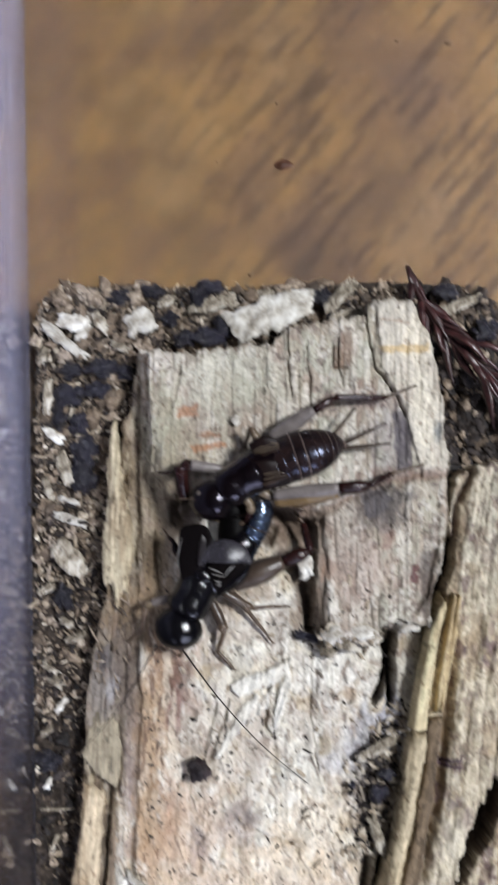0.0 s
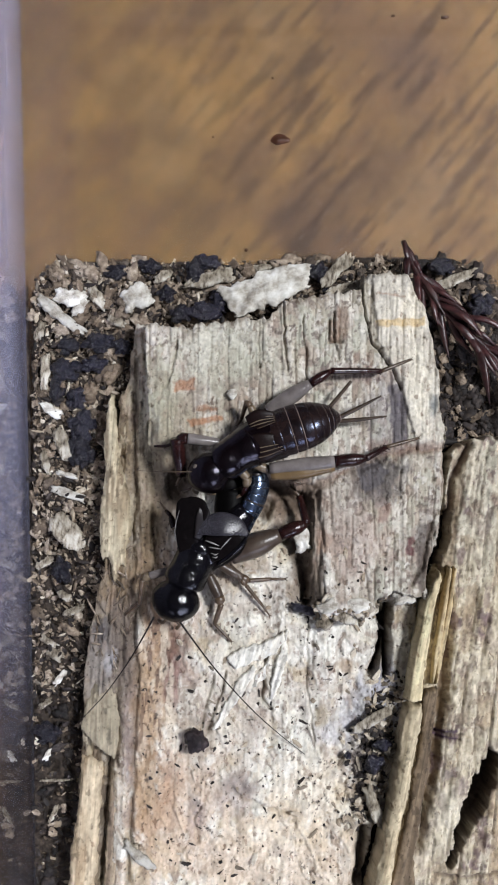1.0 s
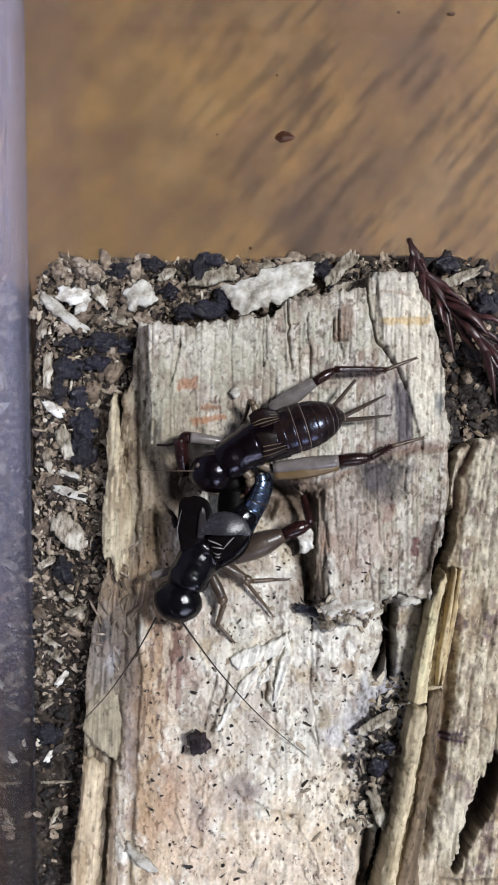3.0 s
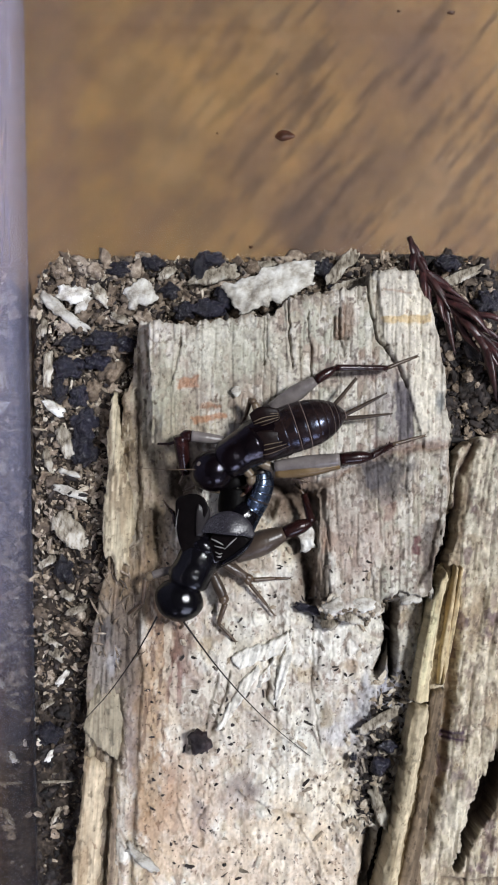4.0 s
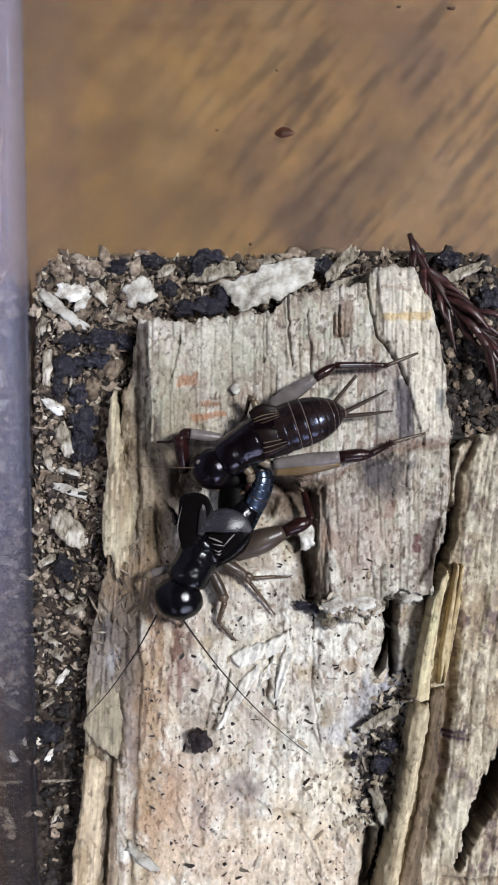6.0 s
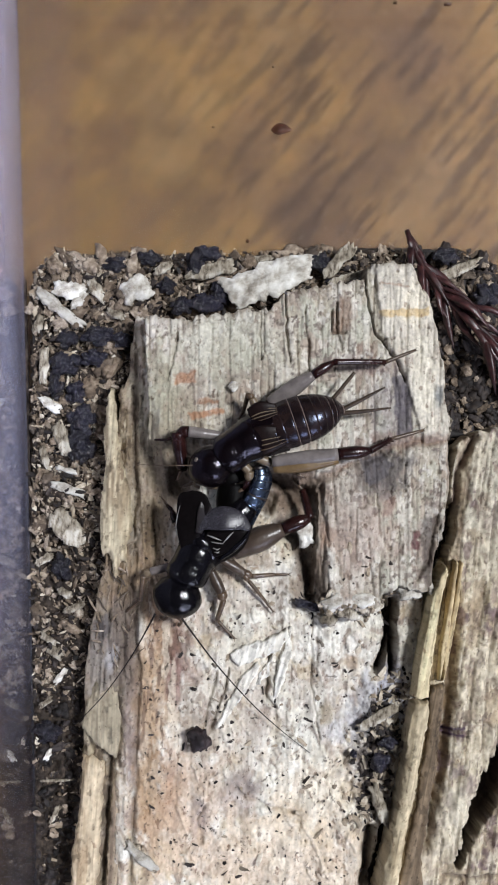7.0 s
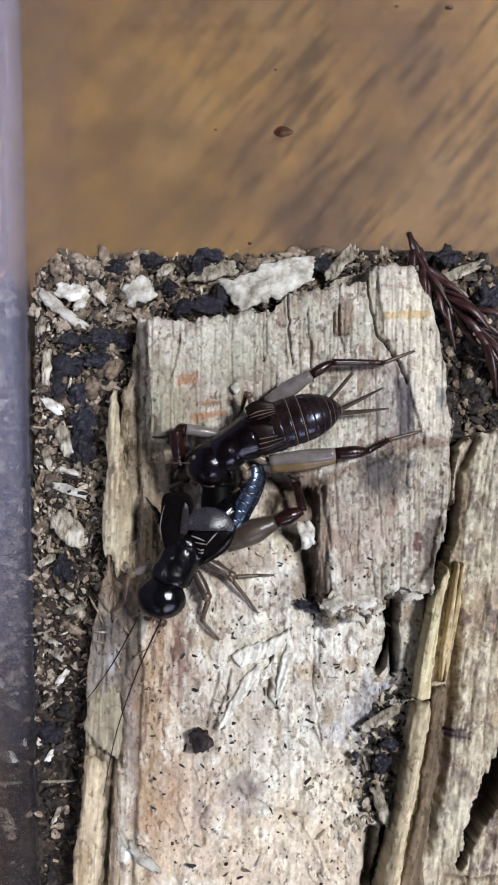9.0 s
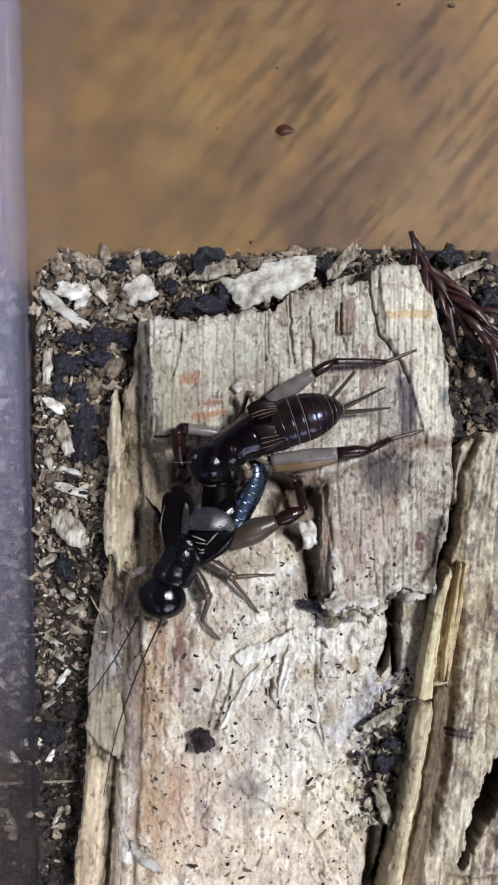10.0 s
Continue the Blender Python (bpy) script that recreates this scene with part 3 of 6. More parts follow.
def main_log():
    x, y = grid(-36, 40, -84, 33, LOG_STEP)
    u = x - 0.02 * y + 0.5 * fbm(x / 18, y / 30, 21, 2)
    rag = 0.8 * fbm(u / 0.9, y / 7, 23, 3) + 0.5 * fbm(x / 2.5, y / 2.5, 24)
    sd = inside(x, y, LOG_EDGE) + rag
    sl = inside(x, y, SLAB_EDGE) + 0.7 * fbm(u / 0.7, y / 4, 25, 3)
    slab = step(-0.05, 0.35, sl)
    # the slab runs out gently towards the upper end of the cricket's hollow
    soft = step(-15.2, 2.3, x)
    slope = step(-0.2, 3.5, sl)
    slab = np.where(y < -1.7, slab * soft + slope * (1 - soft), slab)
    broad, mid, fine = fbm(u / 7, y / 34, 31, 2), fbm(u / 1.5, y / 22, 33, 3), fbm(u / 0.55, y / 7, 35, 3)
    cross = y + 1.5 * fbm(x, y / 3, 39, 2)
    s1, j1 = strips(u, cross, 2.4, 13, 81)
    s2, j2 = strips(u + 0.3 * fbm(x / 2, y / 4, 40, 2), y, 0.8, 5, 83)
    s3, j3 = strips(u + 0.2 * fbm(x, y / 6, 42, 2), cross, 5.2, 24, 95)
    j1, j3 = step(0.45, 1, j1), step(0.5, 1, j3)
    flaky = step(-0.1, 0.35, fbm(x / 6, y / 9, 85, 3))
    lumpy = fbm(x / 3.2, y / 4.2, 92, 4)
    z = 0.5 * broad + 0.1 * mid + (0.03 + 0.03 * slab) * fine + 4.2 * slab
    z = z + slab * (0.12 * (s1 - 0.5) + 0.4 * (s3 - 0.5) + 0.06 * (s2 - 0.5) - 0.12 * j1 * value_noise(x / 3, y / 5, 86) - 0.2 * j3 * value_noise(x / 4, y / 9, 104) + 0.5 * lumpy + 0.15 * fbm(x / 0.8, y / 1.3, 105, 3))
    z = z + (1 - slab) * (0.8 * lumpy + 0.07 * fbm(x / 0.7, y / 1.1, 93, 3) + 0.12 * flaky * (s2 - 0.5) + 0.1 * (s1 - 0.5) - 0.1 * j1 * value_noise(x / 3, y / 5, 86))
    b1, e1, f1 = blocks(u, y + 1.2 * fbm(x / 0.6, y / 3, 301, 3), 3.6, 10, 303)
    b2, e2, f2 = blocks(u + 0.25 * fbm(x, y / 2, 305, 2), y + 0.5 * fbm(x / 0.4, y / 2, 306, 2), 1.2, 4.0, 307)
    hair = np.maximum(np.exp(-(e1 / 0.15) ** 2) * step(0.45, 0.6, value_noise(x / 2.5, y / 5, 309)), np.exp(-(f1 / 0.17) ** 2) * step(0.48, 0.62, value_noise(x / 3, y / 3, 310)))
    hair = np.maximum(hair, 0.8 * np.maximum(np.exp(-(e2 / 0.11) ** 2) * step(0.6, 0.7, value_noise(x / 1.8, y / 3, 311)), np.exp(-(f2 / 0.12) ** 2) * step(0.66, 0.76, value_noise(x / 1.5, y / 1.5, 312))))
    z = z + slab * (0.3 * (b1 - 0.5) + 0.12 * (b2 - 0.5) - 0.3 * hair)
    # short raised flakes lifted off the decayed face, and small pits
    chips = step(0.3, 0.5, fbm(x / 1.3 + 0.3 * y, y / 2.2, 87, 3)) * (1 - 0.6 * slab)
    pits = step(0.46, 0.66, fbm(x / 1.1, y / 1.6, 94, 3))
    z = z + 0.3 * chips - 0.3 * pits
    # a paler piece split off at the upper right corner
    corner = step(-0.1, 0.4, inside(x, y, [(21.0, 31.7), (29.5, 31.7), (38.3, 16.5), (38.1, -1.6), (29.2, -1.6), (27.1, 6.4), (25.8, 11.6), (22.6, 17.0)]) + 0.3 * fbm(x, y / 2, 96, 3))
    z = z + 0.5 * corner * slab
    # the cross break between the slab's two halves
    brk = np.exp(-(to_line(x, y + 0.8 * fbm(x / 2, y, 97, 3), [(11.3, -7.8), (19.2, -4.6), (27.2, -1.6), (35.1, -0.6)]) / 0.7) ** 2)
    z = z - 0.9 * brk * slab
    # flank to the left of the face
    rim = np.interp(y, [-76.1, -50.7, -36.2, -26.4, -11.7, 2.3, 14.3, 22.5],
                    [-22.8, -21.4, -20.1, -16.2, -13.3, -16.0, -18.9, -19.9]) + 1.2 * fbm(x / 1.5, y / 6, 98, 3)
    flank = 1 - step(-3.2, 0.6, x - rim)
    z = z - 1.7 * flank + 1.3 * flank * fbm(u / 1.1, y / 13, 38, 4)
    # stepped growth lines and cracks along the grain; wide ones deepen shade by the crickets
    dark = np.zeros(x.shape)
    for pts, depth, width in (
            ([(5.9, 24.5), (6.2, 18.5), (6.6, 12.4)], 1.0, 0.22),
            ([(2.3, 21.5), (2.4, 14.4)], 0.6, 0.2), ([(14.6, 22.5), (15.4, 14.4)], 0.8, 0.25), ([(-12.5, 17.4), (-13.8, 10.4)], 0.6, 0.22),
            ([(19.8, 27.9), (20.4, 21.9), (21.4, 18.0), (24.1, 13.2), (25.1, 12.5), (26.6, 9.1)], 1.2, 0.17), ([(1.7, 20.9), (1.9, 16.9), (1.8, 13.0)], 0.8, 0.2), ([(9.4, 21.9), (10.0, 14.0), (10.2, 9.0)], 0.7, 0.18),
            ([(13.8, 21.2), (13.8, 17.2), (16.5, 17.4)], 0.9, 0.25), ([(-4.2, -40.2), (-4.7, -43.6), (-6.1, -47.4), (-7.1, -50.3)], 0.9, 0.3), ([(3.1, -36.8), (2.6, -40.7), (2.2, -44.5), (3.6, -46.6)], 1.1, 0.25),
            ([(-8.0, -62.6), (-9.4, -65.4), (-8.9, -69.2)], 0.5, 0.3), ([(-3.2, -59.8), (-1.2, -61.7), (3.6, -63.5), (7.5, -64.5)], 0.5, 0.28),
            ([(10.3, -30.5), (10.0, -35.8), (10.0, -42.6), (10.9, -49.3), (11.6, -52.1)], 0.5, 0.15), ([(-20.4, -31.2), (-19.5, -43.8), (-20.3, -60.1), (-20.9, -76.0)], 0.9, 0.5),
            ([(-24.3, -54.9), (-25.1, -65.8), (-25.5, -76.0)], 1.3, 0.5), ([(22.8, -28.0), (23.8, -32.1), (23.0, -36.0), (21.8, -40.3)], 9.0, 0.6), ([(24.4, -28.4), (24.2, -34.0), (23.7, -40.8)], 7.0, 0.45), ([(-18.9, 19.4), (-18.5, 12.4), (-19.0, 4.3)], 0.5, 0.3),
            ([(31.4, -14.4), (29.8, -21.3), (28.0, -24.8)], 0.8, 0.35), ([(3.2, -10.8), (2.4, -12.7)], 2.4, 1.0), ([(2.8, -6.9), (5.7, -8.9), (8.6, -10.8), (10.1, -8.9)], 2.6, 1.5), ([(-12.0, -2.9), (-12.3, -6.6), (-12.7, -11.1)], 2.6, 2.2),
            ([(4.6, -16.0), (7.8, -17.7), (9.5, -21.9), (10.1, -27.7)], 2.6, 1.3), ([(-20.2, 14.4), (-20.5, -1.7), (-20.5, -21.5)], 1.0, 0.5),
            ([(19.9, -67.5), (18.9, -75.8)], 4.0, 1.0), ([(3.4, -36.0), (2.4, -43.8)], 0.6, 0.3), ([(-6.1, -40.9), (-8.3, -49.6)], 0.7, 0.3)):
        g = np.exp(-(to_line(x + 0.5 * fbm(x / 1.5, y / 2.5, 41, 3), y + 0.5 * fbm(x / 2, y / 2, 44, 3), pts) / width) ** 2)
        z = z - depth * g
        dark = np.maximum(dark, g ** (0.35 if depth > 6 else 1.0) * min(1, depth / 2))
    crumbled = np.exp(-(np.hypot((x - 20.4) / 5.5, (y - -55.2) / 13)) ** 2)
    z = z + crumbled * (1.3 * fbm(x / 1.1, y / 1.1, 43, 3) - 0.8)
    z = z - 13 * (1 - step(-0.2, 1.0, sd)) ** 1.6
    # tones: cream face, greener slab, brown flank, rust and mould stains, painted shade
    low, slabc = np.array((0.625, 0.59, 0.5)), np.array((0.42, 0.38, 0.3))
    wx, wy = x + 1.6 * fbm(x / 4, y / 5, 201, 3), y + 2.2 * fbm(x / 4, y / 5, 203, 3)
    p1, p2, p3, p4 = (1.7 * fbm(wx / a, wy / b, seed, 5) for a, b, seed in ((6, 9, 205), (3.4, 5, 211), (1.5, 2.3, 217), (4.5, 6, 223)))
    tone = low * np.ones((*x.shape, 3))
    tone = blend(tone, (0.49, 0.41, 0.32), (1 - step(-18, 2, x)) * 0.7)
    tone = blend(tone, (0.735, 0.72, 0.645), step(-0.05, 0.25, p1) * 0.8)
    tone = blend(tone, (0.52, 0.405, 0.3), step(0.12, 0.34, p2) * (0.55 - 0.3 * step(-8, 4, x)))
    tone = blend(tone, (0.38, 0.32, 0.28), step(0.2, 0.4, p4) * 0.5)
    tone = blend(tone, (0.2, 0.15, 0.12), step(0.5, 0.66, p3) * 0.7)
    tone = blend(tone, (0.74, 0.72, 0.65), step(0.2, 0.4, -p3) * 0.4)
    tone = blend(tone, (0.78, 0.77, 0.71), step(0.2, 0.27, fbm(wx / 2.2, wy / 3.4, 321, 4)) * 0.6)
    tone = blend(tone, (0.3, 0.23, 0.19), step(0.33, 0.4, fbm(wx / 1.5, wy / 1.9, 323, 4)) * 0.55)
    tone = blend(tone, (0.5, 0.41, 0.25), step(0.25, 0.45, fbm(wx / 4, wy / 5, 325, 4)) * 0.4)
    face = slabc * np.ones((*x.shape, 3))
    face = blend(face, (0.44, 0.45, 0.38), step(-0.1, 0.3, p1) * 0.6)
    face = blend(face, (0.37, 0.275, 0.225), step(0.08, 0.3, p2) * 0.5)
    for lo, hi, col, amt in ((0.0, 0.16, (0.33, 0.265, 0.215), 0.5), (0.16, 0.36, (0.37, 0.35, 0.285), 0.5), (0.62, 0.8, (0.56, 0.52, 0.45), 0.5), (0.8, 1.0, (0.66, 0.63, 0.56), 0.55)):
        face = blend(face, col, ((b1 >= lo) & (b1 < hi)) * amt)
    face = blend(face, (0.22, 0.15, 0.12), (b2 < 0.1) * 0.5 * step(0.4, 0.6, value_noise(x / 4, y / 4, 100)))
    face = blend(face, (0.65, 0.62, 0.55), (b2 > 0.84) * 0.5)
    face = blend(face, (0.2, 0.155, 0.135), step(0.3, 0.38, fbm(x / 1.3, y / 1.7, 313, 4)) * 0.6)
    face = blend(face, (0.67, 0.64, 0.58), step(0.27, 0.35, fbm(x / 1.2, y / 2.2, 315, 4)) * 0.6)
    face = blend(face, (0.13, 0.1, 0.09), step(0.36, 0.44, fbm(x / 0.8, y / 0.9, 317, 3)) * 0.75)
    face = blend(face, (0.075, 0.055, 0.042), hair * 0.6)
    tone = tone * (1 - slab[..., None]) + face * slab[..., None]
    tone = blend(tone, (0.72, 0.69, 0.61), chips * 0.6)
    tone = blend(tone, (0.66, 0.62, 0.53), corner * slab * 0.65)
    tone = blend(tone, (0.14, 0.11, 0.085), step(0.15, 0.6, -fine) * (0.3 - 0.18 * slab))
    tone = blend(tone, (0.11, 0.08, 0.06), np.maximum(j1 * step(0.25, 0.7, value_noise(x / 3, y / 6, 90)), j3) * (0.15 + 0.08 * slab))
    tone = blend(tone, (0.12, 0.09, 0.07), pits * 0.6)
    tone = blend(tone, (0.2, 0.12, 0.08), brk * slab * 0.6)
    tone = blend(tone, (0.19, 0.147, 0.095), np.clip(flank * (0.95 + 0.5 * fbm(u / 1.2, y / 9, 45, 3)), 0, 1))
    tone = blend(tone, (0.36, 0.32, 0.24), step(0.2, 0.55, fbm(u / 0.9, y / 12, 46, 3)) * flank * 0.5)
    tone = blend(tone, (0.05, 0.038, 0.026), step(0.2, 0.5, fbm(u / 0.8, y / 8, 103, 3)) * flank * 0.7)
    tone = blend(tone, (0.42, 0.37, 0.27), step(0.2, 0.3, fbm(x / 1.4, y / 3.5, 351, 4)) * flank * 0.6)
    tone = blend(tone, (0.07, 0.05, 0.035), step(0.22, 0.32, fbm(x / 1.2, y / 2.2, 353, 4)) * flank * 0.7)
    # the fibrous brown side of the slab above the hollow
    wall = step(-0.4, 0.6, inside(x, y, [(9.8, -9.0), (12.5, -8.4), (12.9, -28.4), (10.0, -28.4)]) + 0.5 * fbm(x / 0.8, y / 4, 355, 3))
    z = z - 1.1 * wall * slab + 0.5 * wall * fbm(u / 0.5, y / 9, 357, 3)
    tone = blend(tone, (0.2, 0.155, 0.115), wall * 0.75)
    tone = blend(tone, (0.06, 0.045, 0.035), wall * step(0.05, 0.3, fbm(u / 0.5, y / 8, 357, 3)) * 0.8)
    # stains, and shadows painted on the wood beneath and beside the crickets
    for (cx, cy), rx, ry, col, amt in (
            ((-20.6, -48.0), 1.5, 14, (0.16, 0.12, 0.115), 0.7), ((-16.2, -40.0), 3.6, 11, (0.36, 0.235, 0.135), 0.65), ((-13.4, -41.4), 1.8, 4.5, (0.17, 0.08, 0.075), 0.8), ((-17.5, -62.0), 2.6, 8, (0.33, 0.2, 0.1), 0.7), ((-11.1, -62.0), 5, 8, (0.5, 0.36, 0.26), 0.5),
            
            ((21.7, -6.6), 5, 4.2, (0.075, 0.065, 0.065), 0.85), ((30.2, -19.9), 1.3, 7, (0.07, 0.055, 0.05), 0.8), ((32.0, 6.4), 1.0, 2.6, (0.12, 0.14, 0.15), 0.8), ((16.4, 20.0), 1.1, 3.2, (0.19, 0.12, 0.08), 0.7),
            ((19.2, -17.4), 6, 6, (0.37, 0.28, 0.24), 0.5), 
            ((12.8, -17.4), 1.2, 2.0, (0.42, 0.25, 0.17), 0.6), ((21.0, -48.0), 4.6, 6.5, (0.43, 0.43, 0.46), 0.75), ((24.0, -43.5), 2.2, 5, (0.33, 0.33, 0.38), 0.75), ((20.6, -57.1), 3.8, 8, (0.13, 0.11, 0.105), 0.9), ((14.0, -50.5), 3, 2, (0.52, 0.52, 0.54), 0.6),
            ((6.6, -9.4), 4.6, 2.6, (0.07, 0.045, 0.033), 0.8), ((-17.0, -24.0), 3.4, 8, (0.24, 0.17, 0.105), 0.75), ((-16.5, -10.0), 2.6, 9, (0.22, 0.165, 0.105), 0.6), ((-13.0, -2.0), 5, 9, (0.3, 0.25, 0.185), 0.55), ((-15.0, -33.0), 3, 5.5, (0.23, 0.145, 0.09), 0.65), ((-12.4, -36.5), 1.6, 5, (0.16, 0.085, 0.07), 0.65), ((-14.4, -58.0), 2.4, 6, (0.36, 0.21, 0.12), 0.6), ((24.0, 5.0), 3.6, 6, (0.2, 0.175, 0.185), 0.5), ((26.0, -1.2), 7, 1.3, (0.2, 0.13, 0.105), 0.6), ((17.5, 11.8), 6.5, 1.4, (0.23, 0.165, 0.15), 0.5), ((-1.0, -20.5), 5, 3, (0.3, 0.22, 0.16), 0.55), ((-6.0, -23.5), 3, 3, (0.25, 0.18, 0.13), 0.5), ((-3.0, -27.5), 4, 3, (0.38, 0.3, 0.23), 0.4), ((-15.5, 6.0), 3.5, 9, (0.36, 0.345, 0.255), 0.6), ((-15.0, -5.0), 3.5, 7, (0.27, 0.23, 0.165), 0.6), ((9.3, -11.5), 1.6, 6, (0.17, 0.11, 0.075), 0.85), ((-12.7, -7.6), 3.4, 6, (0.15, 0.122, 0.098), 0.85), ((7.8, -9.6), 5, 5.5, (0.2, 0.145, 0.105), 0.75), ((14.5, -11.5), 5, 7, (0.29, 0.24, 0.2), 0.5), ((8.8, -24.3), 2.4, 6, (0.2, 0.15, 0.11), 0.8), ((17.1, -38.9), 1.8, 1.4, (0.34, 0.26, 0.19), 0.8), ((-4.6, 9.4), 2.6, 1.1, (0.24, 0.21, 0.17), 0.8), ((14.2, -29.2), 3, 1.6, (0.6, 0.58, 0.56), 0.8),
            ((-4.7, 15.4), 9, 6, (0.5, 0.5, 0.41), 0.5), ((28.9, 22.5), 3.6, 4.5, (0.66, 0.61, 0.5), 0.8), ((29.8, 9.4), 2.2, 8, (0.62, 0.58, 0.48), 0.8), ((-27.5, -40.0), 3, 6, (0.25, 0.225, 0.2), 0.7),
            ((-2.4, -61.9), 4, 4, (0.36, 0.28, 0.24), 0.6), ((-17.8, -51.5), 2.6, 18, (0.36, 0.245, 0.145), 0.45), ((-1.5, -59.5), 3.2, 2, (0.14, 0.12, 0.12), 0.7), ((-9.2, -66.0), 1.4, 4.5, (0.2, 0.17, 0.19), 0.6), ((7.0, -65.0), 2.4, 1.2, (0.22, 0.18, 0.15), 0.6), ((12.5, -47.5), 1.2, 2, (0.34, 0.29, 0.18), 0.6), ((-10.5, -41.5), 2.0, 1.2, (0.24, 0.15, 0.12), 0.6), ((1.0, -50.0), 1.0, 3.0, (0.26, 0.22, 0.2), 0.5), ((-23.7, -25.9), 5, 6, (0.2, 0.14, 0.085), 0.7), ((-14.0, -69.6), 5, 6, (0.46, 0.33, 0.23), 0.5), ((-4.9, -49.5), 8, 12, (0.48, 0.405, 0.33), 0.4), ((-6.2, -71.4), 7, 4, (0.46, 0.36, 0.3), 0.45), ((-25.1, -36.1), 4, 7, (0.19, 0.17, 0.155), 0.75), ((-22.0, -36.0), 2.6, 9, (0.13, 0.1, 0.08), 0.7), ((-26.0, -33.0), 1.6, 2.4, (0.07, 0.065, 0.07), 0.7), ((-24.6, -38.5), 1.2, 2.0, (0.42, 0.41, 0.42), 0.6), ((3.4, -72.3), 16, 8, (0.66, 0.53, 0.39), 0.55), ((11.2, -61.9), 8, 7, (0.7, 0.58, 0.42), 0.4)):
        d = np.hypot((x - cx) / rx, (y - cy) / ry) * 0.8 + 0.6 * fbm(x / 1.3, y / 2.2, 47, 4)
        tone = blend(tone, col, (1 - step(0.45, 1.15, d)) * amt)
    # stains with firm outlines: mould, rust bands, a red patch
    for poly, col, amt in (([(24.1, 9.6), (26.0, 10.0), (27.6, 6.1), (27.7, -0.4), (24.9, -0.7), (24.5, 4.2)], (0.075, 0.066, 0.08), 0.85), ([(18.6, -4.4), (22.5, -3.6), (24.3, -5.4), (22.6, -8.0), (20.0, -9.4), (18.9, -7.2)], (0.09, 0.082, 0.088), 0.8),
                           ([(27.2, -16.6), (28.5, -16.6), (28.3, -19.8), (27.0, -19.6)], (0.1, 0.03, 0.035), 0.9), ([(22.2, 21.2), (30.6, 21.6), (30.6, 20.0), (22.4, 19.9)], (0.52, 0.36, 0.15), 0.7), ([(22.5, 26.3), (27.4, 25.4), (27.2, 24.7), (22.4, 25.6)], (0.3, 0.17, 0.11), 0.7),
                           ([(13.8, 21.2), (16.0, 21.2), (16.0, 17.0), (13.8, 17.0)], (0.25, 0.17, 0.12), 0.7), ([(-13.2, 10.4), (-9.4, 11.0), (-9.4, 8.9), (-13.0, 8.5)], (0.36, 0.17, 0.085), 0.75), ([(-9.0, 6.4), (-5.0, 5.9), (-5.4, 4.9), (-9.2, 5.2)], (0.34, 0.16, 0.08), 0.6),
                           ([(-10.8, 3.8), (-4.6, 4.7), (-4.2, 3.6), (-10.2, 2.3)], (0.38, 0.18, 0.09), 0.75), ([(22.0, -11.6), (24.4, -10.6), (24.2, -14.0), (22.2, -14.2)], (0.3, 0.2, 0.16), 0.6)):
        d = inside(x, y, poly) + 0.45 * fbm(x / 0.9, y / 0.9, 327, 3)
        tone = blend(tone, col, step(-0.1, 0.35, d) * amt * (0.75 + 0.5 * value_noise(x / 0.5, y / 0.6, 329)).clip(0, 1))
    rust = np.exp(-(((x + 15.8) / 4.2) ** 4 + ((y + 42) / 17) ** 4))
    tone = blend(tone, (0.11, 0.065, 0.05), rust * step(0.22, 0.32, fbm(u / 0.8, y / 3.2, 361, 4)) * 0.7)
    tone = blend(tone, (0.62, 0.55, 0.44), rust * step(0.15, 0.25, fbm(u / 1.3, y / 6, 363, 4)) * 0.6)
    blot = step(0.28, 0.5, fbm(x / 1.6, y / 3.2, 51, 4))
    tone = blend(tone, (0.27, 0.2, 0.16), blot * 0.35)
    dots = step(0.54, 0.64, fbm(x / 0.5, y / 0.6, 53, 2))
    tone = blend(tone, (0.05, 0.035, 0.03), dots * (0.75 - 0.45 * slab))
    # cracks and hollows get the dark of their depth painted in
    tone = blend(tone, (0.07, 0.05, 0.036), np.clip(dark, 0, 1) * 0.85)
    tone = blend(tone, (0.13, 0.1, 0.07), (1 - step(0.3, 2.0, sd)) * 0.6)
    tone = tone * (1 + 0.1 * fbm(x / 0.35, y / 0.7, 106, 2) + 0.22 * fbm(x / 0.4, y / 0.4, 107, 2))[..., None]
    HEIGHTS.update(x0=float(x[0, 0]), y0=float(y[0, 0]), z=z)
    log = root("rotten_log", (0.4, -21.8, -9), "pale rotten split log with fibrous broken face, on the soil", "log")
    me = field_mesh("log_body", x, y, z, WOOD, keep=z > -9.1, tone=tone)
    ob = new("log_body", me)
    ob.parent = log
    ob.location = -log.location
    return log


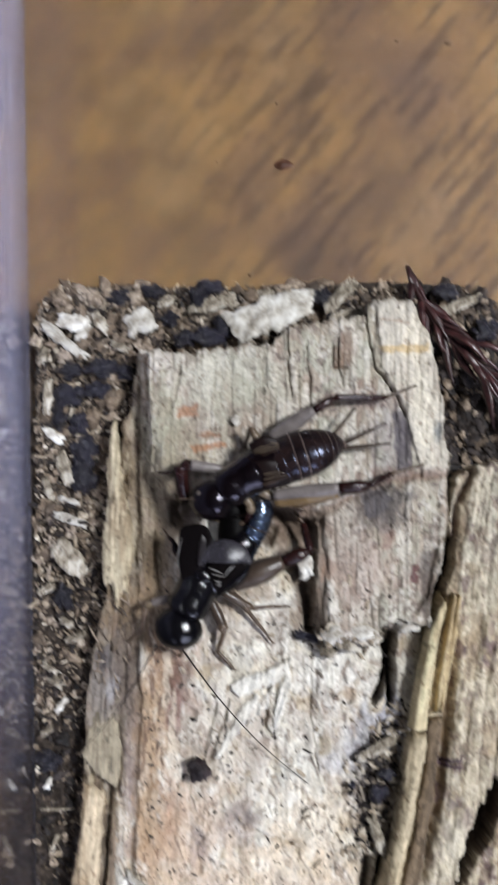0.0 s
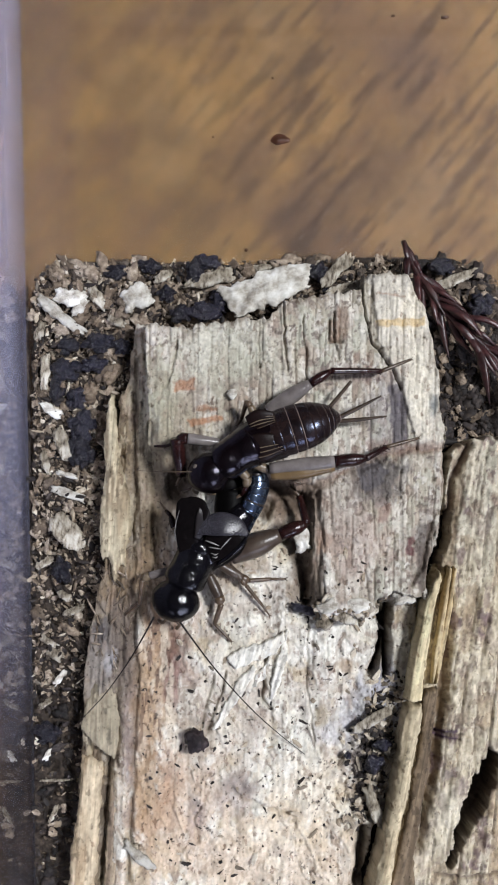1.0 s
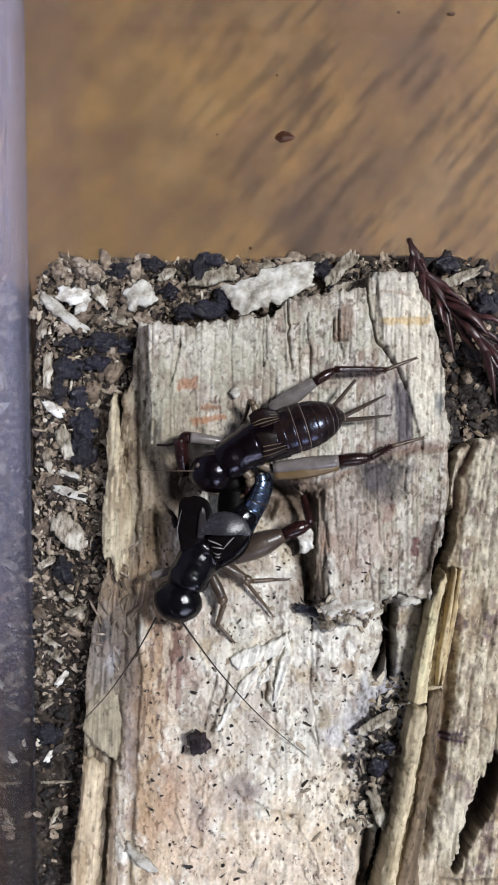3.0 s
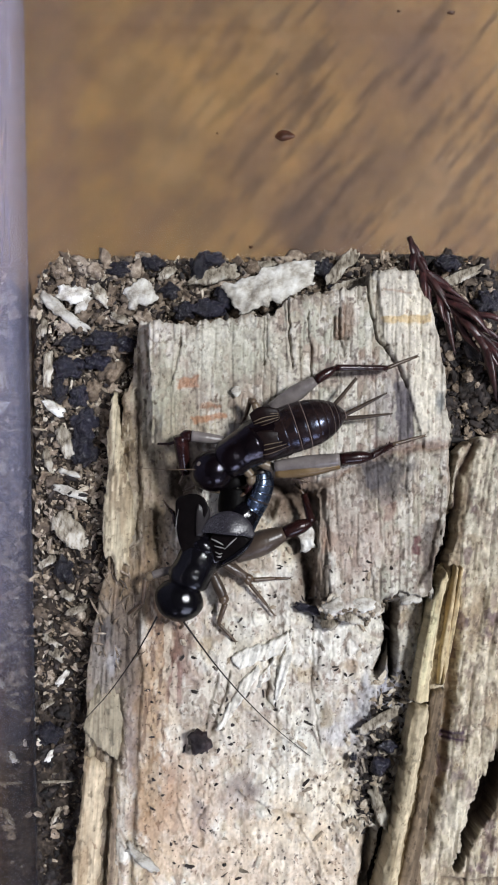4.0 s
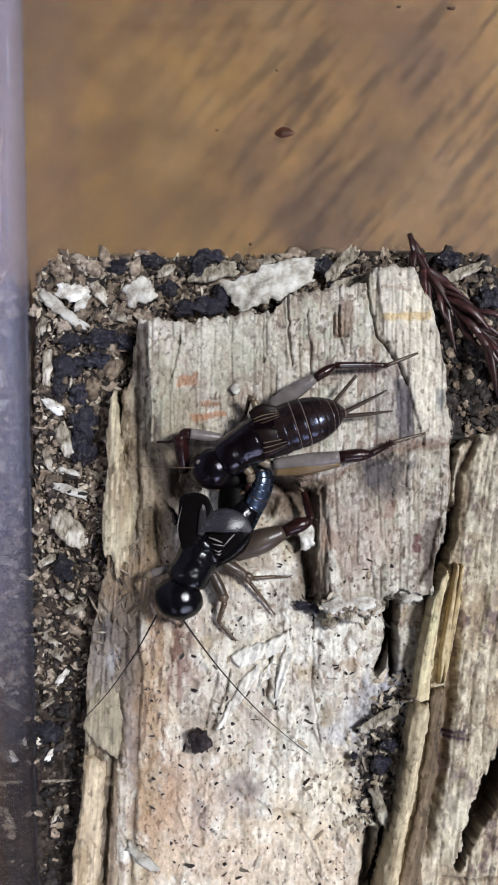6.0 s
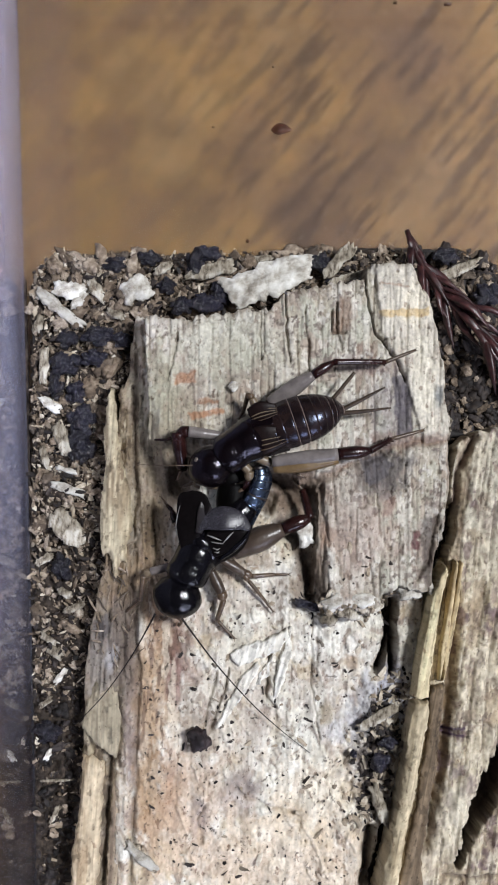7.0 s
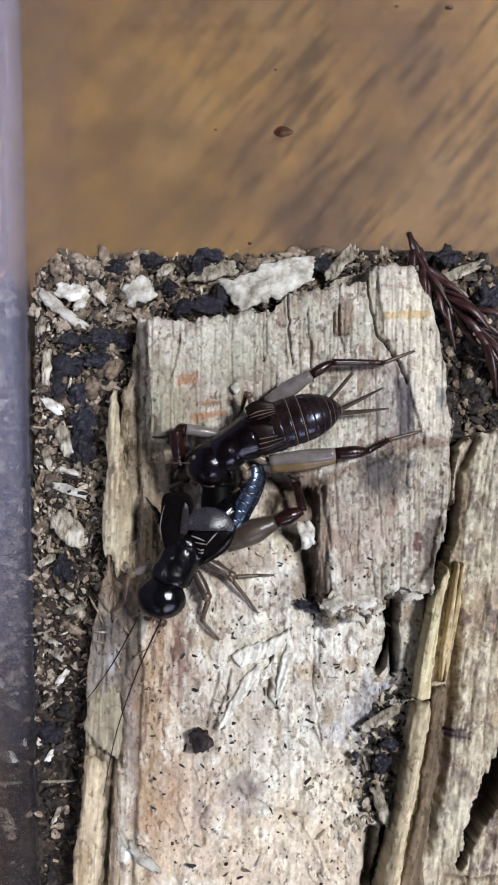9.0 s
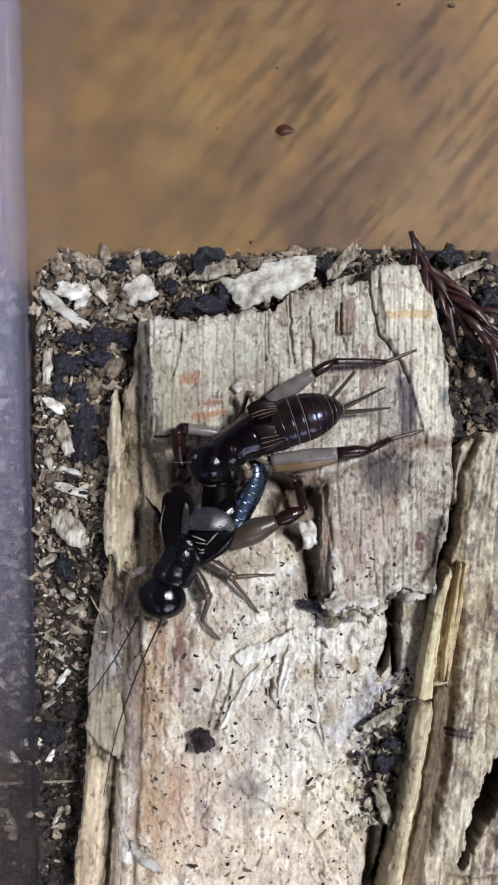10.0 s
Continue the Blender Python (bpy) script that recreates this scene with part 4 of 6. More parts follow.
def side_log():
    x, y = grid(22, 52, -86, 17, 0.22)
    u = x - 0.13 * y + 0.5 * fbm(x / 15, y / 30, 61, 2)
    sd = inside(x, y, LOG2_EDGE) + 0.9 * fbm(u / 0.8, y / 6, 62, 3) + 0.6 * fbm(x / 1.2, y / 1.6, 60, 3)
    mid, fine = fbm(u / 1.3, y / 20, 63, 3), fbm(u / 0.5, y / 6, 65, 3)
    t1, k1 = strips(u, y, 1.9, 14, 161)
    t2, k2 = strips(u, y, 0.8, 6, 163)
    rough = fbm(x / 2.6, y / 4, 164, 4)
    z = 1.6 + 0.5 * fbm(u / 6, y / 30, 66, 2) + 0.15 * mid + 0.1 * fine + 0.35 * (t1 - 0.5) + 0.15 * (t2 - 0.5) + 0.8 * rough + 0.25 * fbm(x / 0.8, y / 1.3, 166, 3) - 0.12 * k1
    rd = to_line(x + 0.3 * fbm(x / 2, y / 8, 67, 2), y, RIDGE)
    ridge = np.exp(-(rd / 1.7) ** 4)
    z = z + 0.5 * ridge
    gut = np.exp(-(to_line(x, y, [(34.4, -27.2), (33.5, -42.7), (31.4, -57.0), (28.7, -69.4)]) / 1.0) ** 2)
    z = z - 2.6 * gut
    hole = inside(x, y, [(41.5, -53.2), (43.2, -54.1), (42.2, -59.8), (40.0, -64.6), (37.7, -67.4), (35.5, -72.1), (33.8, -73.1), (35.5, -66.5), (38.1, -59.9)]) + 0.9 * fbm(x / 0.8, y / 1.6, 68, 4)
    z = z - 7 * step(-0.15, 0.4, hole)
    crack = np.zeros(x.shape)
    for pts, depth, width in (([(31.9, -74.2), (37.2, -74.6), (42.9, -73.8)], 0.8, 0.22), ([(32.4, -50.4), (36.9, -50.7)], 0.7, 0.25), ([(32.6, -51.2), (36.3, -51.5)], 0.7, 0.22), ([(38.6, -0.6), (35.6, -6.5), (35.0, -13.5)], 2.0, 0.5),
                              ([(34.9, -22.3), (33.8, -31.1), (32.7, -39.8)], 1.2, 0.35)):
        g = np.exp(-(to_line(x, y + 0.3 * fbm(x, y, 69, 2), pts) / width) ** 2)
        z, crack = z - depth * g, np.maximum(crack, g)
    z = z - 17 * (1 - step(-0.2, 0.9, sd)) ** 1.6
    tone = np.array((0.43, 0.375, 0.27)) * np.ones((*x.shape, 3))
    wx, wy = x + 1.4 * fbm(x / 4, y / 6, 231, 3), y + 2.5 * fbm(x / 4, y / 6, 233, 3)
    p1, p2, p3 = (1.7 * fbm(wx / a, wy / b, seed, 5) for a, b, seed in ((5, 8, 235), (2.6, 3.6, 241), (1.3, 1.7, 247)))
    tone = blend(tone, (0.38, 0.36, 0.29), step(-31.3, -11.7, y) * 0.8)
    tone = blend(tone, (0.6, 0.54, 0.41), step(0.0, 0.45, p1) * 0.65)
    tone = blend(tone, (0.27, 0.2, 0.12), step(0.08, 0.45, p2) * 0.55)
    tone = blend(tone, (0.2, 0.14, 0.12), step(0.34, 0.46, p3) * 0.6)
    tone = blend(tone, (0.62, 0.56, 0.44), step(0.2, 0.45, -p3) * 0.45)
    tone = blend(tone, (0.22, 0.16, 0.1), step(0.1, 0.55, -mid) * 0.35)
    tone = blend(tone, (0.2, 0.145, 0.1), (k1 * 0.4 + (1 - step(0, 0.3, t1)) * 0.3) * step(0.2, 0.6, value_noise(x / 2, y / 4, 165)))
    tone = blend(tone, (0.5, 0.4, 0.24), ridge * 0.6)
    # the groove beside the ridge carries its shadow as dark brown tone
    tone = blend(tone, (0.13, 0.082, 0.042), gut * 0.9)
    tone = blend(tone, (0.13, 0.085, 0.09), step(0.3, 0.4, fbm(x / 1.6, y / 2.6, 71, 4)) * 0.75)
    tone = blend(tone, (0.07, 0.05, 0.04), step(0.5, 0.62, fbm(x / 0.5, y / 0.9, 167, 2)) * 0.6)
    tone = blend(tone, (0.6, 0.55, 0.44), step(0.25, 0.33, fbm(x / 1.2, y / 3, 168, 4)) * 0.5)
    b1, e1, f1 = blocks(u, y + 1.1 * fbm(x / 0.6, y / 3, 341, 3), 2.4, 12, 343)
    for lo, hi, col, amt in ((0.0, 0.2, (0.3, 0.23, 0.15), 0.5), (0.2, 0.4, (0.37, 0.34, 0.26), 0.4), (0.75, 1.0, (0.58, 0.52, 0.4), 0.45)):
        tone = blend(tone, col, ((b1 >= lo) & (b1 < hi)) * amt)
    hair = np.maximum(np.exp(-(e1 / 0.16) ** 2) * step(0.5, 0.62, value_noise(x / 2, y / 5, 345)), np.exp(-(f1 / 0.17) ** 2) * step(0.55, 0.7, value_noise(x / 3, y / 3, 346)))
    z = z + 0.3 * (b1 - 0.5) - 0.35 * hair
    tone = blend(tone, (0.09, 0.065, 0.045), hair * 0.7)
    tone = blend(tone, (0.2, 0.15, 0.11), step(0.3, 0.37, fbm(x / 1.2, y / 1.6, 347, 4)) * 0.55)
    tone = blend(tone, (0.1, 0.075, 0.06), step(0.4, 0.48, fbm(u / 0.4, y / 1.5, 349, 3)) * 0.7)
    for cx, cy, rx, ry in ((34.0, -34.0, 1.2, 3.0), (35.6, -31.0, 1.0, 2.0), (34.4, -37.0, 0.9, 1.2), (36.4, -60.0, 1.2, 2.6), (33.2, -62.0, 0.8, 2.0), (40.5, -68.0, 1.2, 1.6), (37.0, -20.0, 0.8, 2.2)):
        d = np.hypot((x - cx) / rx, (y - cy) / ry) + 0.8 * fbm(x / 0.9, y / 1.2, 350, 3)
        tone = blend(tone, (0.12, 0.075, 0.075), (1 - step(0.6, 1.0, d)) * 0.7)
    # the dark inside the hole is painted, since its walls catch the light
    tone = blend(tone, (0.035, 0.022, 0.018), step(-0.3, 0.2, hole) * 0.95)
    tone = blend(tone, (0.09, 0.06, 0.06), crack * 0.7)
    for pts in ([(31.6, -50.1), (33.8, -50.2), (35.8, -49.9)], [(31.6, -50.7), (34.3, -51.2), (35.5, -51.3)], [(33.4, -50.1), (33.5, -51.1)]):
        tone = blend(tone, (0.055, 0.03, 0.06), np.exp(-(to_line(x, y + 0.25 * fbm(x / 0.6, y, 331, 3), pts) / 0.3) ** 2) * 0.9)
    tone = blend(tone, (0.6, 0.56, 0.45), np.exp(-(np.hypot((x - 34.4) / 2.2, (y - -63.7) / 6)) ** 2) * 0.6)
    tone = tone * (1 + 0.2 * fbm(u / 0.3, y / 1.5, 169, 2) + 0.3 * fbm(x / 0.4, y / 0.45, 170, 2))[..., None]
    log = root("rotten_log", (42.5, -42.0, -9), "ochre rotten log with a long raised splinter and dark hole", "log")
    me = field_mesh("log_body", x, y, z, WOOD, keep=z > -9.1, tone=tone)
    ob = new("log_body", me)
    ob.parent = log
    ob.location = -log.location
    return log


LOG = main_log()
LOG2 = side_log()
soil()


def plate(poly, za, zb, crown, width, parent, label, tone_a, tone_b, seed, name="splinter", lean=0.0, rag=1.0):
    """A split-off piece of wood with the given outline; za and zb: its height at the lower and upper end."""
    xs, ys = [q[0] for q in poly], [q[1] for q in poly]
    us = [q[0] - lean * q[1] for q in poly]
    u, y = grid(min(us) - 1, max(us) + 1, min(ys) - 1, max(ys) + 1, 0.19)
    x = u + lean * y
    sd = inside(x, y, poly) + rag * (0.4 * fbm(u / 1.4, y / 7, seed, 3) + 0.3 * fbm(x / 0.6, y / 1.2, seed + 1, 3))
    t = (y - min(ys)) / (max(ys) - min(ys))
    s1, j1 = strips(u, y, 1.1, 9, seed + 2)
    s2, j2 = strips(u, y, 0.5, 5, seed + 3)
    mid = fbm(u / 1.1, y / 9, seed + 5, 3)
    z = za + (zb - za) * t + crown * np.sqrt(np.clip(sd / width, 0, 1)) + 0.3 * fbm(u / 1.3, y / 16, seed + 5, 2) + 0.22 * fbm(x / 2.2, y / 6, seed + 6, 4)
    z = z - 6 * (1 - step(-0.1, 0.35, sd))
    tone = blend(np.array(tone_a) * np.ones((*x.shape, 3)), tone_b, step(-0.1, 0.45, mid) * 0.8)
    tone = blend(tone, tuple(min(0.7, c * 1.45) for c in tone_a), step(0.6, 1, s2) * 0.5)
    tone = blend(tone, tuple(c * 0.3 for c in tone_b), j1 * 0.5 * step(0.3, 0.7, value_noise(x / 2, y / 4, seed + 8)))
    tone = blend(tone, tuple(c * 0.35 for c in tone_b), step(0.3, 0.42, fbm(x / 0.9, y / 1.8, seed + 9, 4)) * 0.6)
    tone = tone * (1 + 0.3 * fbm(u / 0.3, y / 2.2, seed + 10, 2) + 0.25 * fbm(x / 0.5, y / 0.6, seed + 12, 2))[..., None]
    me = field_mesh(name, x, y, z, WOOD, keep=sd > -0.2, tone=tone)
    ob = new(name, me)
    ob.parent = parent
    ob.location = -parent.location
    return tagged(ob, label)


plate([(-25.6, 7.1), (-24.6, 9.3), (-23.8, 6.3), (-23.0, -0.7), (-21.2, -9.6), (-20.6, -14.6), (-21.5, -20.0), (-21.3, -22.6), (-22.9, -21.5), (-23.7, -25.9), (-25.3, -20.5), (-26.2, -21.5), (-26.7, -14.6), (-25.9, -4.7), (-26.1, 1.3)],
      -1.8, -1.6, 1.7, 1.5, LOG, "pale yellow raised splinter", (0.47, 0.41, 0.29), (0.25, 0.19, 0.12), 101, lean=0.05)
plate([(-28.7, -44.7), (-27.3, -41.3), (-23.9, -39.9), (-21.7, -41.8), (-22.0, -47.6), (-22.4, -52.4), (-23.2, -55.3), (-26.6, -53.4), (-29.6, -50.0)],
      0.0, -2.6, 0.7, 1.6, LOG, "grey-tan bark flap", (0.31, 0.27, 0.195), (0.22, 0.185, 0.135), 111, "bark_flap")
plate([(-29.7, -54.0), (-27.3, -54.9), (-25.2, -55.8), (-25.9, -63.9), (-26.7, -79.0), (-32.0, -82.8), (-30.7, -67.8), (-29.8, -60.2)],
      -1.4, -2.0, 1.7, 1.3, LOG, "pale cream edge splinter", (0.47, 0.39, 0.275), (0.3, 0.215, 0.13), 121, lean=0.06)
plate([(-24.3, -56.1), (-21.7, -55.5), (-22.4, -64.9), (-23.1, -82.8), (-25.6, -82.8), (-24.9, -64.9)],
      -1.6, -2.2, 1.0, 1.0, LOG, "grey-brown edge splinter", (0.3, 0.24, 0.17), (0.18, 0.135, 0.1), 126, lean=0.06)
plate([(33.0, -21.5), (33.3, -23.9), (32.1, -27.7), (31.1, -33.4), (30.3, -39.1), (29.6, -44.5), (28.1, -44.9), (26.6, -44.4), (27.6, -39.1), (28.9, -32.5), (30.1, -27.7), (31.4, -24.4)],
      5.0, 4.4, 0.5, 0.45, LOG2, "yellow fibrous splinter", (0.55, 0.47, 0.3), (0.42, 0.33, 0.18), 141, lean=0.2, rag=0.6)
for k, (dx, high, w) in enumerate(((0.0, 3.9, 1.0), (1.0, 3.4, 0.8))):
    plate([(34.4 + dx, -21.1), (35.3 + dx, -22.0), (34.4 + dx, -28.7), (33.2 + dx * w, -35.4), (31.9 + dx * w, -41.6), (30.9 + dx * w, -42.5), (31.4 + dx * 0.6, -36.4), (32.7 + dx, -29.7), (33.6 + dx, -24.9)],
          high, high - 0.4, 0.4, 0.4, LOG2, "thin tan lamella of the splinter", (0.46, 0.37, 0.22), (0.3, 0.22, 0.12), 144 + k, lean=0.2, rag=0.25)
plate([(26.7, -45.3), (29.7, -44.8), (28.8, -51.4), (27.6, -58.8), (25.8, -66.2), (24.3, -74.3), (22.9, -79.3), (19.4, -79.3), (21.0, -73.6), (23.4, -63.5), (25.2, -53.3)],
      3.9, 4.1, 0.9, 1.2, LOG2, "tan rounded splinter", (0.46, 0.39, 0.265), (0.33, 0.26, 0.16), 151, lean=0.2)
plate([(29.8, -43.0), (32.6, -42.2), (31.9, -48.7), (30.6, -57.1), (29.5, -64.5), (28.6, -71.0), (28.2, -79.3), (22.9, -79.3), (24.3, -73.8), (25.8, -66.4), (27.6, -59.0), (28.8, -51.5)],
      2.6, 3.2, 0.7, 0.8, LOG2, "brown strip along the splinter", (0.17, 0.125, 0.08), (0.09, 0.063, 0.04), 156, lean=0.2)
for outline, mid, seed in (([(-4.2, -37.3), (-0.5, -35.5), (4.4, -33.9), (6.0, -32.9), (6.5, -34.6), (4.9, -36.8), (1.9, -38.4), (-2.0, -39.9), (-3.7, -38.8)], (0.5, -37.0), 171),
                           ([(6.6, -31.9), (7.3, -32.9), (6.8, -37.5), (5.8, -41.8), (4.4, -45.7), (3.0, -45.2), (3.4, -41.8), (4.6, -37.5), (5.8, -33.6)], (5.2, -38.9), 176),
                           ([(0.9, -38.4), (1.9, -39.6), (-1.8, -45.0), (-5.2, -50.6), (-6.8, -50.0), (-4.6, -45.6), (-1.6, -40.8)], (-2.0, -44.8), 186),
                           ([(3.2, -37.5), (4.2, -37.0), (3.2, -40.9), (1.6, -43.3), (-0.0, -43.0), (0.7, -40.4)], (2.0, -40.4), 181)):
    h = log_top(*mid)
    plate(outline, h + 0.1, h + 0.4, 0.5, 0.5, LOG, "white lifted splinter", (0.72, 0.7, 0.63), (0.6, 0.57, 0.5), seed, lean=0.3)


# ---- loose chips, clods and bits ----
def flake(a, b, width, thick, seed):
    """A broken flat chip from a to b, with torn ends and fibre ridges."""
    a, b = np.array(a, float), np.array(b, float)
    mid, d = (a + b) / 2, b - a
    ln = np.linalg.norm(d)
    d = d / ln
    s = np.cross((0, 0, 1), d)
    s = s / np.linalg.norm(s)
    up = np.cross(d, s)
    rng = np.random.RandomState(seed)
    nx, ny = max(8, int(ln / 0.45)), max(7, int(width * 2 / 0.3))
    q, w = np.meshgrid(np.linspace(-0.5, 0.5, nx), np.linspace(-1, 1, ny))
    torn = (0.12 * (rng.rand(ny, 1) - 0.5) + 0.5 * fbm(w * 2.3, q * 0.8, seed + 8, 4)) * min(1, 4 / ln) + 0.12 * rng.rand() * w
    xx = q * ln * (1 + torn) + 0.25 * fbm(w * 3, q * 6, seed)
    taper = 1 - 0.28 * np.abs(q * 2) ** 3 * (0.4 + rng.rand()) * (1 + rng.choice((-0.6, 0.6)) * q * 2) - 0.3 * fbm(q * 5, q * 0, seed + 2) - 0.3 * fbm(q * 14, w * 0.6, seed + 6, 3)
    yy = w * width * np.maximum(taper, 0.12) + (0.18 + 0.12 * width) * fbm(q * 6, w * 2, seed + 3)
    ridge = thick * (0.7 * fbm(w * 2.6, q * 5, seed + 4, 4) + 0.3 * (rng.rand(ny, 1) - 0.5) + 0.5 * fbm(w * 1.2 * width, q * ln * 0.6, seed + 9, 4))
    edge = np.maximum(np.abs(q * 2), np.abs(w)) ** 6
    top = thick * 0.55 + ridge - edge * thick * 0.5
    bend = 0.25 * thick * np.cos(q * 5)
    verts = []
    for zz in (top + bend, -thick * 0.55 + 0 * top + bend):
        verts += [tuple(d * x_ + s * y_ + up * z_) for x_, y_, z_ in zip(xx.ravel(), yy.ravel(), zz.ravel())]
    n = nx * ny
    faces = []
    for j in range(ny - 1):
        for i in range(nx - 1):
            k = j * nx + i
            faces += [(k, k + 1, k + nx + 1, k + nx), (n + k + nx, n + k + nx + 1, n + k + 1, n + k)]
    rim = [i for i in range(nx)] + [j * nx + nx - 1 for j in range(1, ny)] + [(ny - 1) * nx + i for i in range(nx - 2, -1, -1)] + [j * nx for j in range(ny - 2, 0, -1)]
    faces += [(p, n + p, n + r, r) for p, r in zip(rim, rim[1:] + rim[:1])]
    return (verts, faces), tuple(mid)


for i, (a, b, w, th, mat, label) in enumerate((
        ((-4.2, 25.4, -2.6), (11.1, 31.1, -2.6), 3.0, 0.9, WHITE_CHIP, "large pale grey flat wood chip on the soil"),
        ((13.4, 28.9, -2.8), (18.5, 34.5, -3), 1.2, 0.6, CHIP, "small pale wood splinter on the soil"),
        ((14.1, 27.3, -2.4), (21.2, 29.2, -2.4), 0.9, 0.5, CHIP, "narrow pale wood chip on the soil"),
        ((-38.7, 27.0, -4.6), (-30.5, 20.3, -4.6), 1.2, 0.8, WHITE_CHIP, "bright white wood chip on the soil"),
        ((-35.9, 27.6, -4.9), (-29.8, 26.6, -4.9), 1.6, 0.9, WHITE_CHIP, "broken cream wood chip on the soil"),
        ((-32.2, 23.5, -5), (-30.1, 27.1, -5), 1.0, 0.8, WHITE_CHIP, "broken cream wood chip on the soil"),
        ((-23.1, 25.9, -4.3), (-18.0, 28.0, -4.3), 2.0, 0.9, WHITE_CHIP, "rounded greyish white wood chip on the soil"),
        ((-38.1, 7.7, -5), (-34.3, 5.0, -5), 0.9, 0.6, WHITE_CHIP, "small white wood chip on the soil"),
        ((-37.2, 16.7, -5), (-37.5, 9.9, -5), 0.8, 0.6, CHIP, "thin pale splinter on the soil"),
        ((-35.8, -8.0, -5), (-30.0, -9.7, -5), 0.9, 0.6, WHITE_CHIP, "small white wood chip on the soil"),
        ((-35.2, -13.1, -4.6), (-30.5, -18.9, -4.6), 1.9, 0.8, CHIP, "cream ribbed wood chip on the soil"),
        ((34.6, 28.9, -3.5), (41.3, 31.5, -3.5), 0.9, 0.5, CHIP, "pale grey splinter on the soil"),
        ((-12.0, 29.0, -4.2), (-2.8, 31.4, -4.2), 1.2, 0.7, CHIP, "tan wood chip on the soil"),
        ((-29.7, 29.7, -5), (-26.5, 25.0, -5), 1.0, 0.7, CHIP, "tan wood chip on the soil"),
        ((-37.5, -60.0, -5), (-31.3, -59.8, -5), 0.25, 0.2, CHIP, "thin pale fibre on the soil"),
        ((-35.0, 2.7, -5), (-32.8, -2.9, -5), 1.2, 0.7, CHIP, "tan wood chip on the soil"),
        ((-33.4, -30.8, -5), (-29.9, -29.2, -5), 0.7, 0.5, CHIP, "tan wood chip on the soil"),
        ((-35.9, -36.8, -5), (-33.8, -38.7, -5), 0.9, 0.5, CHIP, "tan wood chip on the soil"),
        ((-38.3, -22.2, -5), (-35.5, -20.7, -4.8), 0.7, 0.4, CHIP, "small tan wood chip on the soil"),
        ((-37.4, -34.6, -5), (-34.6, -36.3, -4.8), 0.6, 0.4, CHIP, "small tan wood chip on the soil"),
        ((-34.8, -43.2, -5), (-32.9, -40.7, -4.8), 0.5, 0.4, WHITE_CHIP, "small cream wood chip on the soil"),
        ((-37.5, -47.2, -5), (-35.2, -45.7, -4.8), 0.6, 0.4, CHIP, "small tan wood chip on the soil"),
        ((-34.5, -26.7, -5), (-32.1, -27.9, -4.8), 0.7, 0.4, CHIP, "small tan wood chip on the soil"),
        ((-37.5, -1.4, -5), (-36.6, -5.0, -4.8), 0.7, 0.4, CHIP, "small tan wood chip on the soil"),
        ((-34.9, -5.0, -5), (-31.2, -6.0, -4.8), 0.5, 0.4, WHITE_CHIP, "small cream wood chip on the soil"),
        ((-38.8, 19.3, -5), (-37.8, 22.4, -4.8), 0.8, 0.4, CHIP, "small tan wood chip on the soil"),
        ((-26.0, 23.4, -4.8), (-22.8, 21.8, -4.6), 0.8, 0.4, CHIP, "small tan wood chip on the soil"),
        ((-17.3, 30.2, -4.8), (-14.2, 31.7, -4.6), 0.8, 0.4, CHIP, "small tan wood chip on the soil"),
        ((0.3, 32.3, -4.8), (3.9, 32.8, -4.6), 0.6, 0.4, CHIP, "small tan wood chip on the soil"),
        ((-35.4, -67.3, -5), (-33.9, -64.3, -4.8), 0.5, 0.3, CHIP, "small tan wood chip on the soil"),
        ((-36.5, -56.5, -5), (-35.3, -54.5, -4.8), 0.5, 0.3, WHITE_CHIP, "small cream wood chip on the soil"),
        ((-21.5, -69.4, 0.5), (-16.3, -73.6, 0.6), 0.8, 0.5, WHITE_CHIP, "cream wood splinter lying on the log"),
        ((12.0, -29.3, 4.5), (14.8, -27.9, 4.5), 1.1, 0.6, WHITE_CHIP, "white crumbled wood at the slab edge"),
        ((14.6, -29.6, 2.9), (18.4, -30.4, 2.7), 1.6, 1.0, CHIP, "white crumbled wood at the slab edge"),
        ((16.6, -28.2, 3.8), (20.6, -28.3, 3.8), 1.2, 0.8, WHITE_CHIP, "white crumbled wood at the slab edge"),
        ((24.8, -27.6, 3.2), (28.6, -26.6, 3.2), 1.1, 0.8, WHITE_CHIP, "white crumbled wood at the slab edge"),
        ((11.6, -31.4, 2.2), (14.4, -32.0, 1.8), 0.9, 0.7, CHIP, "grey crumbled wood at the slab edge"),
        ((18.9, -29.9, 2.5), (22.2, -28.4, 3), 1.1, 0.7, CHIP, "cream crumbled wood at the slab edge"),
        ((20.3, -59.6, 1.2), (22.7, -66.3, 1), 1.0, 0.7, CHIP, "tan wood crumb beside the raised splinter"),
        ((17.9, -50.2, 1.2), (24.7, -46.3, 1.2), 0.9, 0.5, CHIP, "grey wood flake beside the raised splinter"),
        ((23.7, -53.9, 1.4), (26.1, -52.5, 1.2), 0.8, 0.5, CHIP, "grey wood flake beside the raised splinter"),
        ((9.6, -19.0, 1.6), (8.6, -14.8, 2), 1.3, 0.8, WHITE_CHIP, "white wood bit beside the raised slab"),
        ((29.9, -25.0, 3.4), (31.1, -28.4, 3.5), 0.5, 0.4, WHITE_CHIP, "white wood bit on the splinter"),
        ((11.2, -29.6, 1.4), (7.3, -28.6, 1.2), 0.7, 0.4, CLOD, "black flake under the slab edge"))):
    vf, mid = flake(a, b, w, th, 200 + i)
    thing("wood_chip", vf, mat, label, "wood chip", "loose wood chips", at=mid)

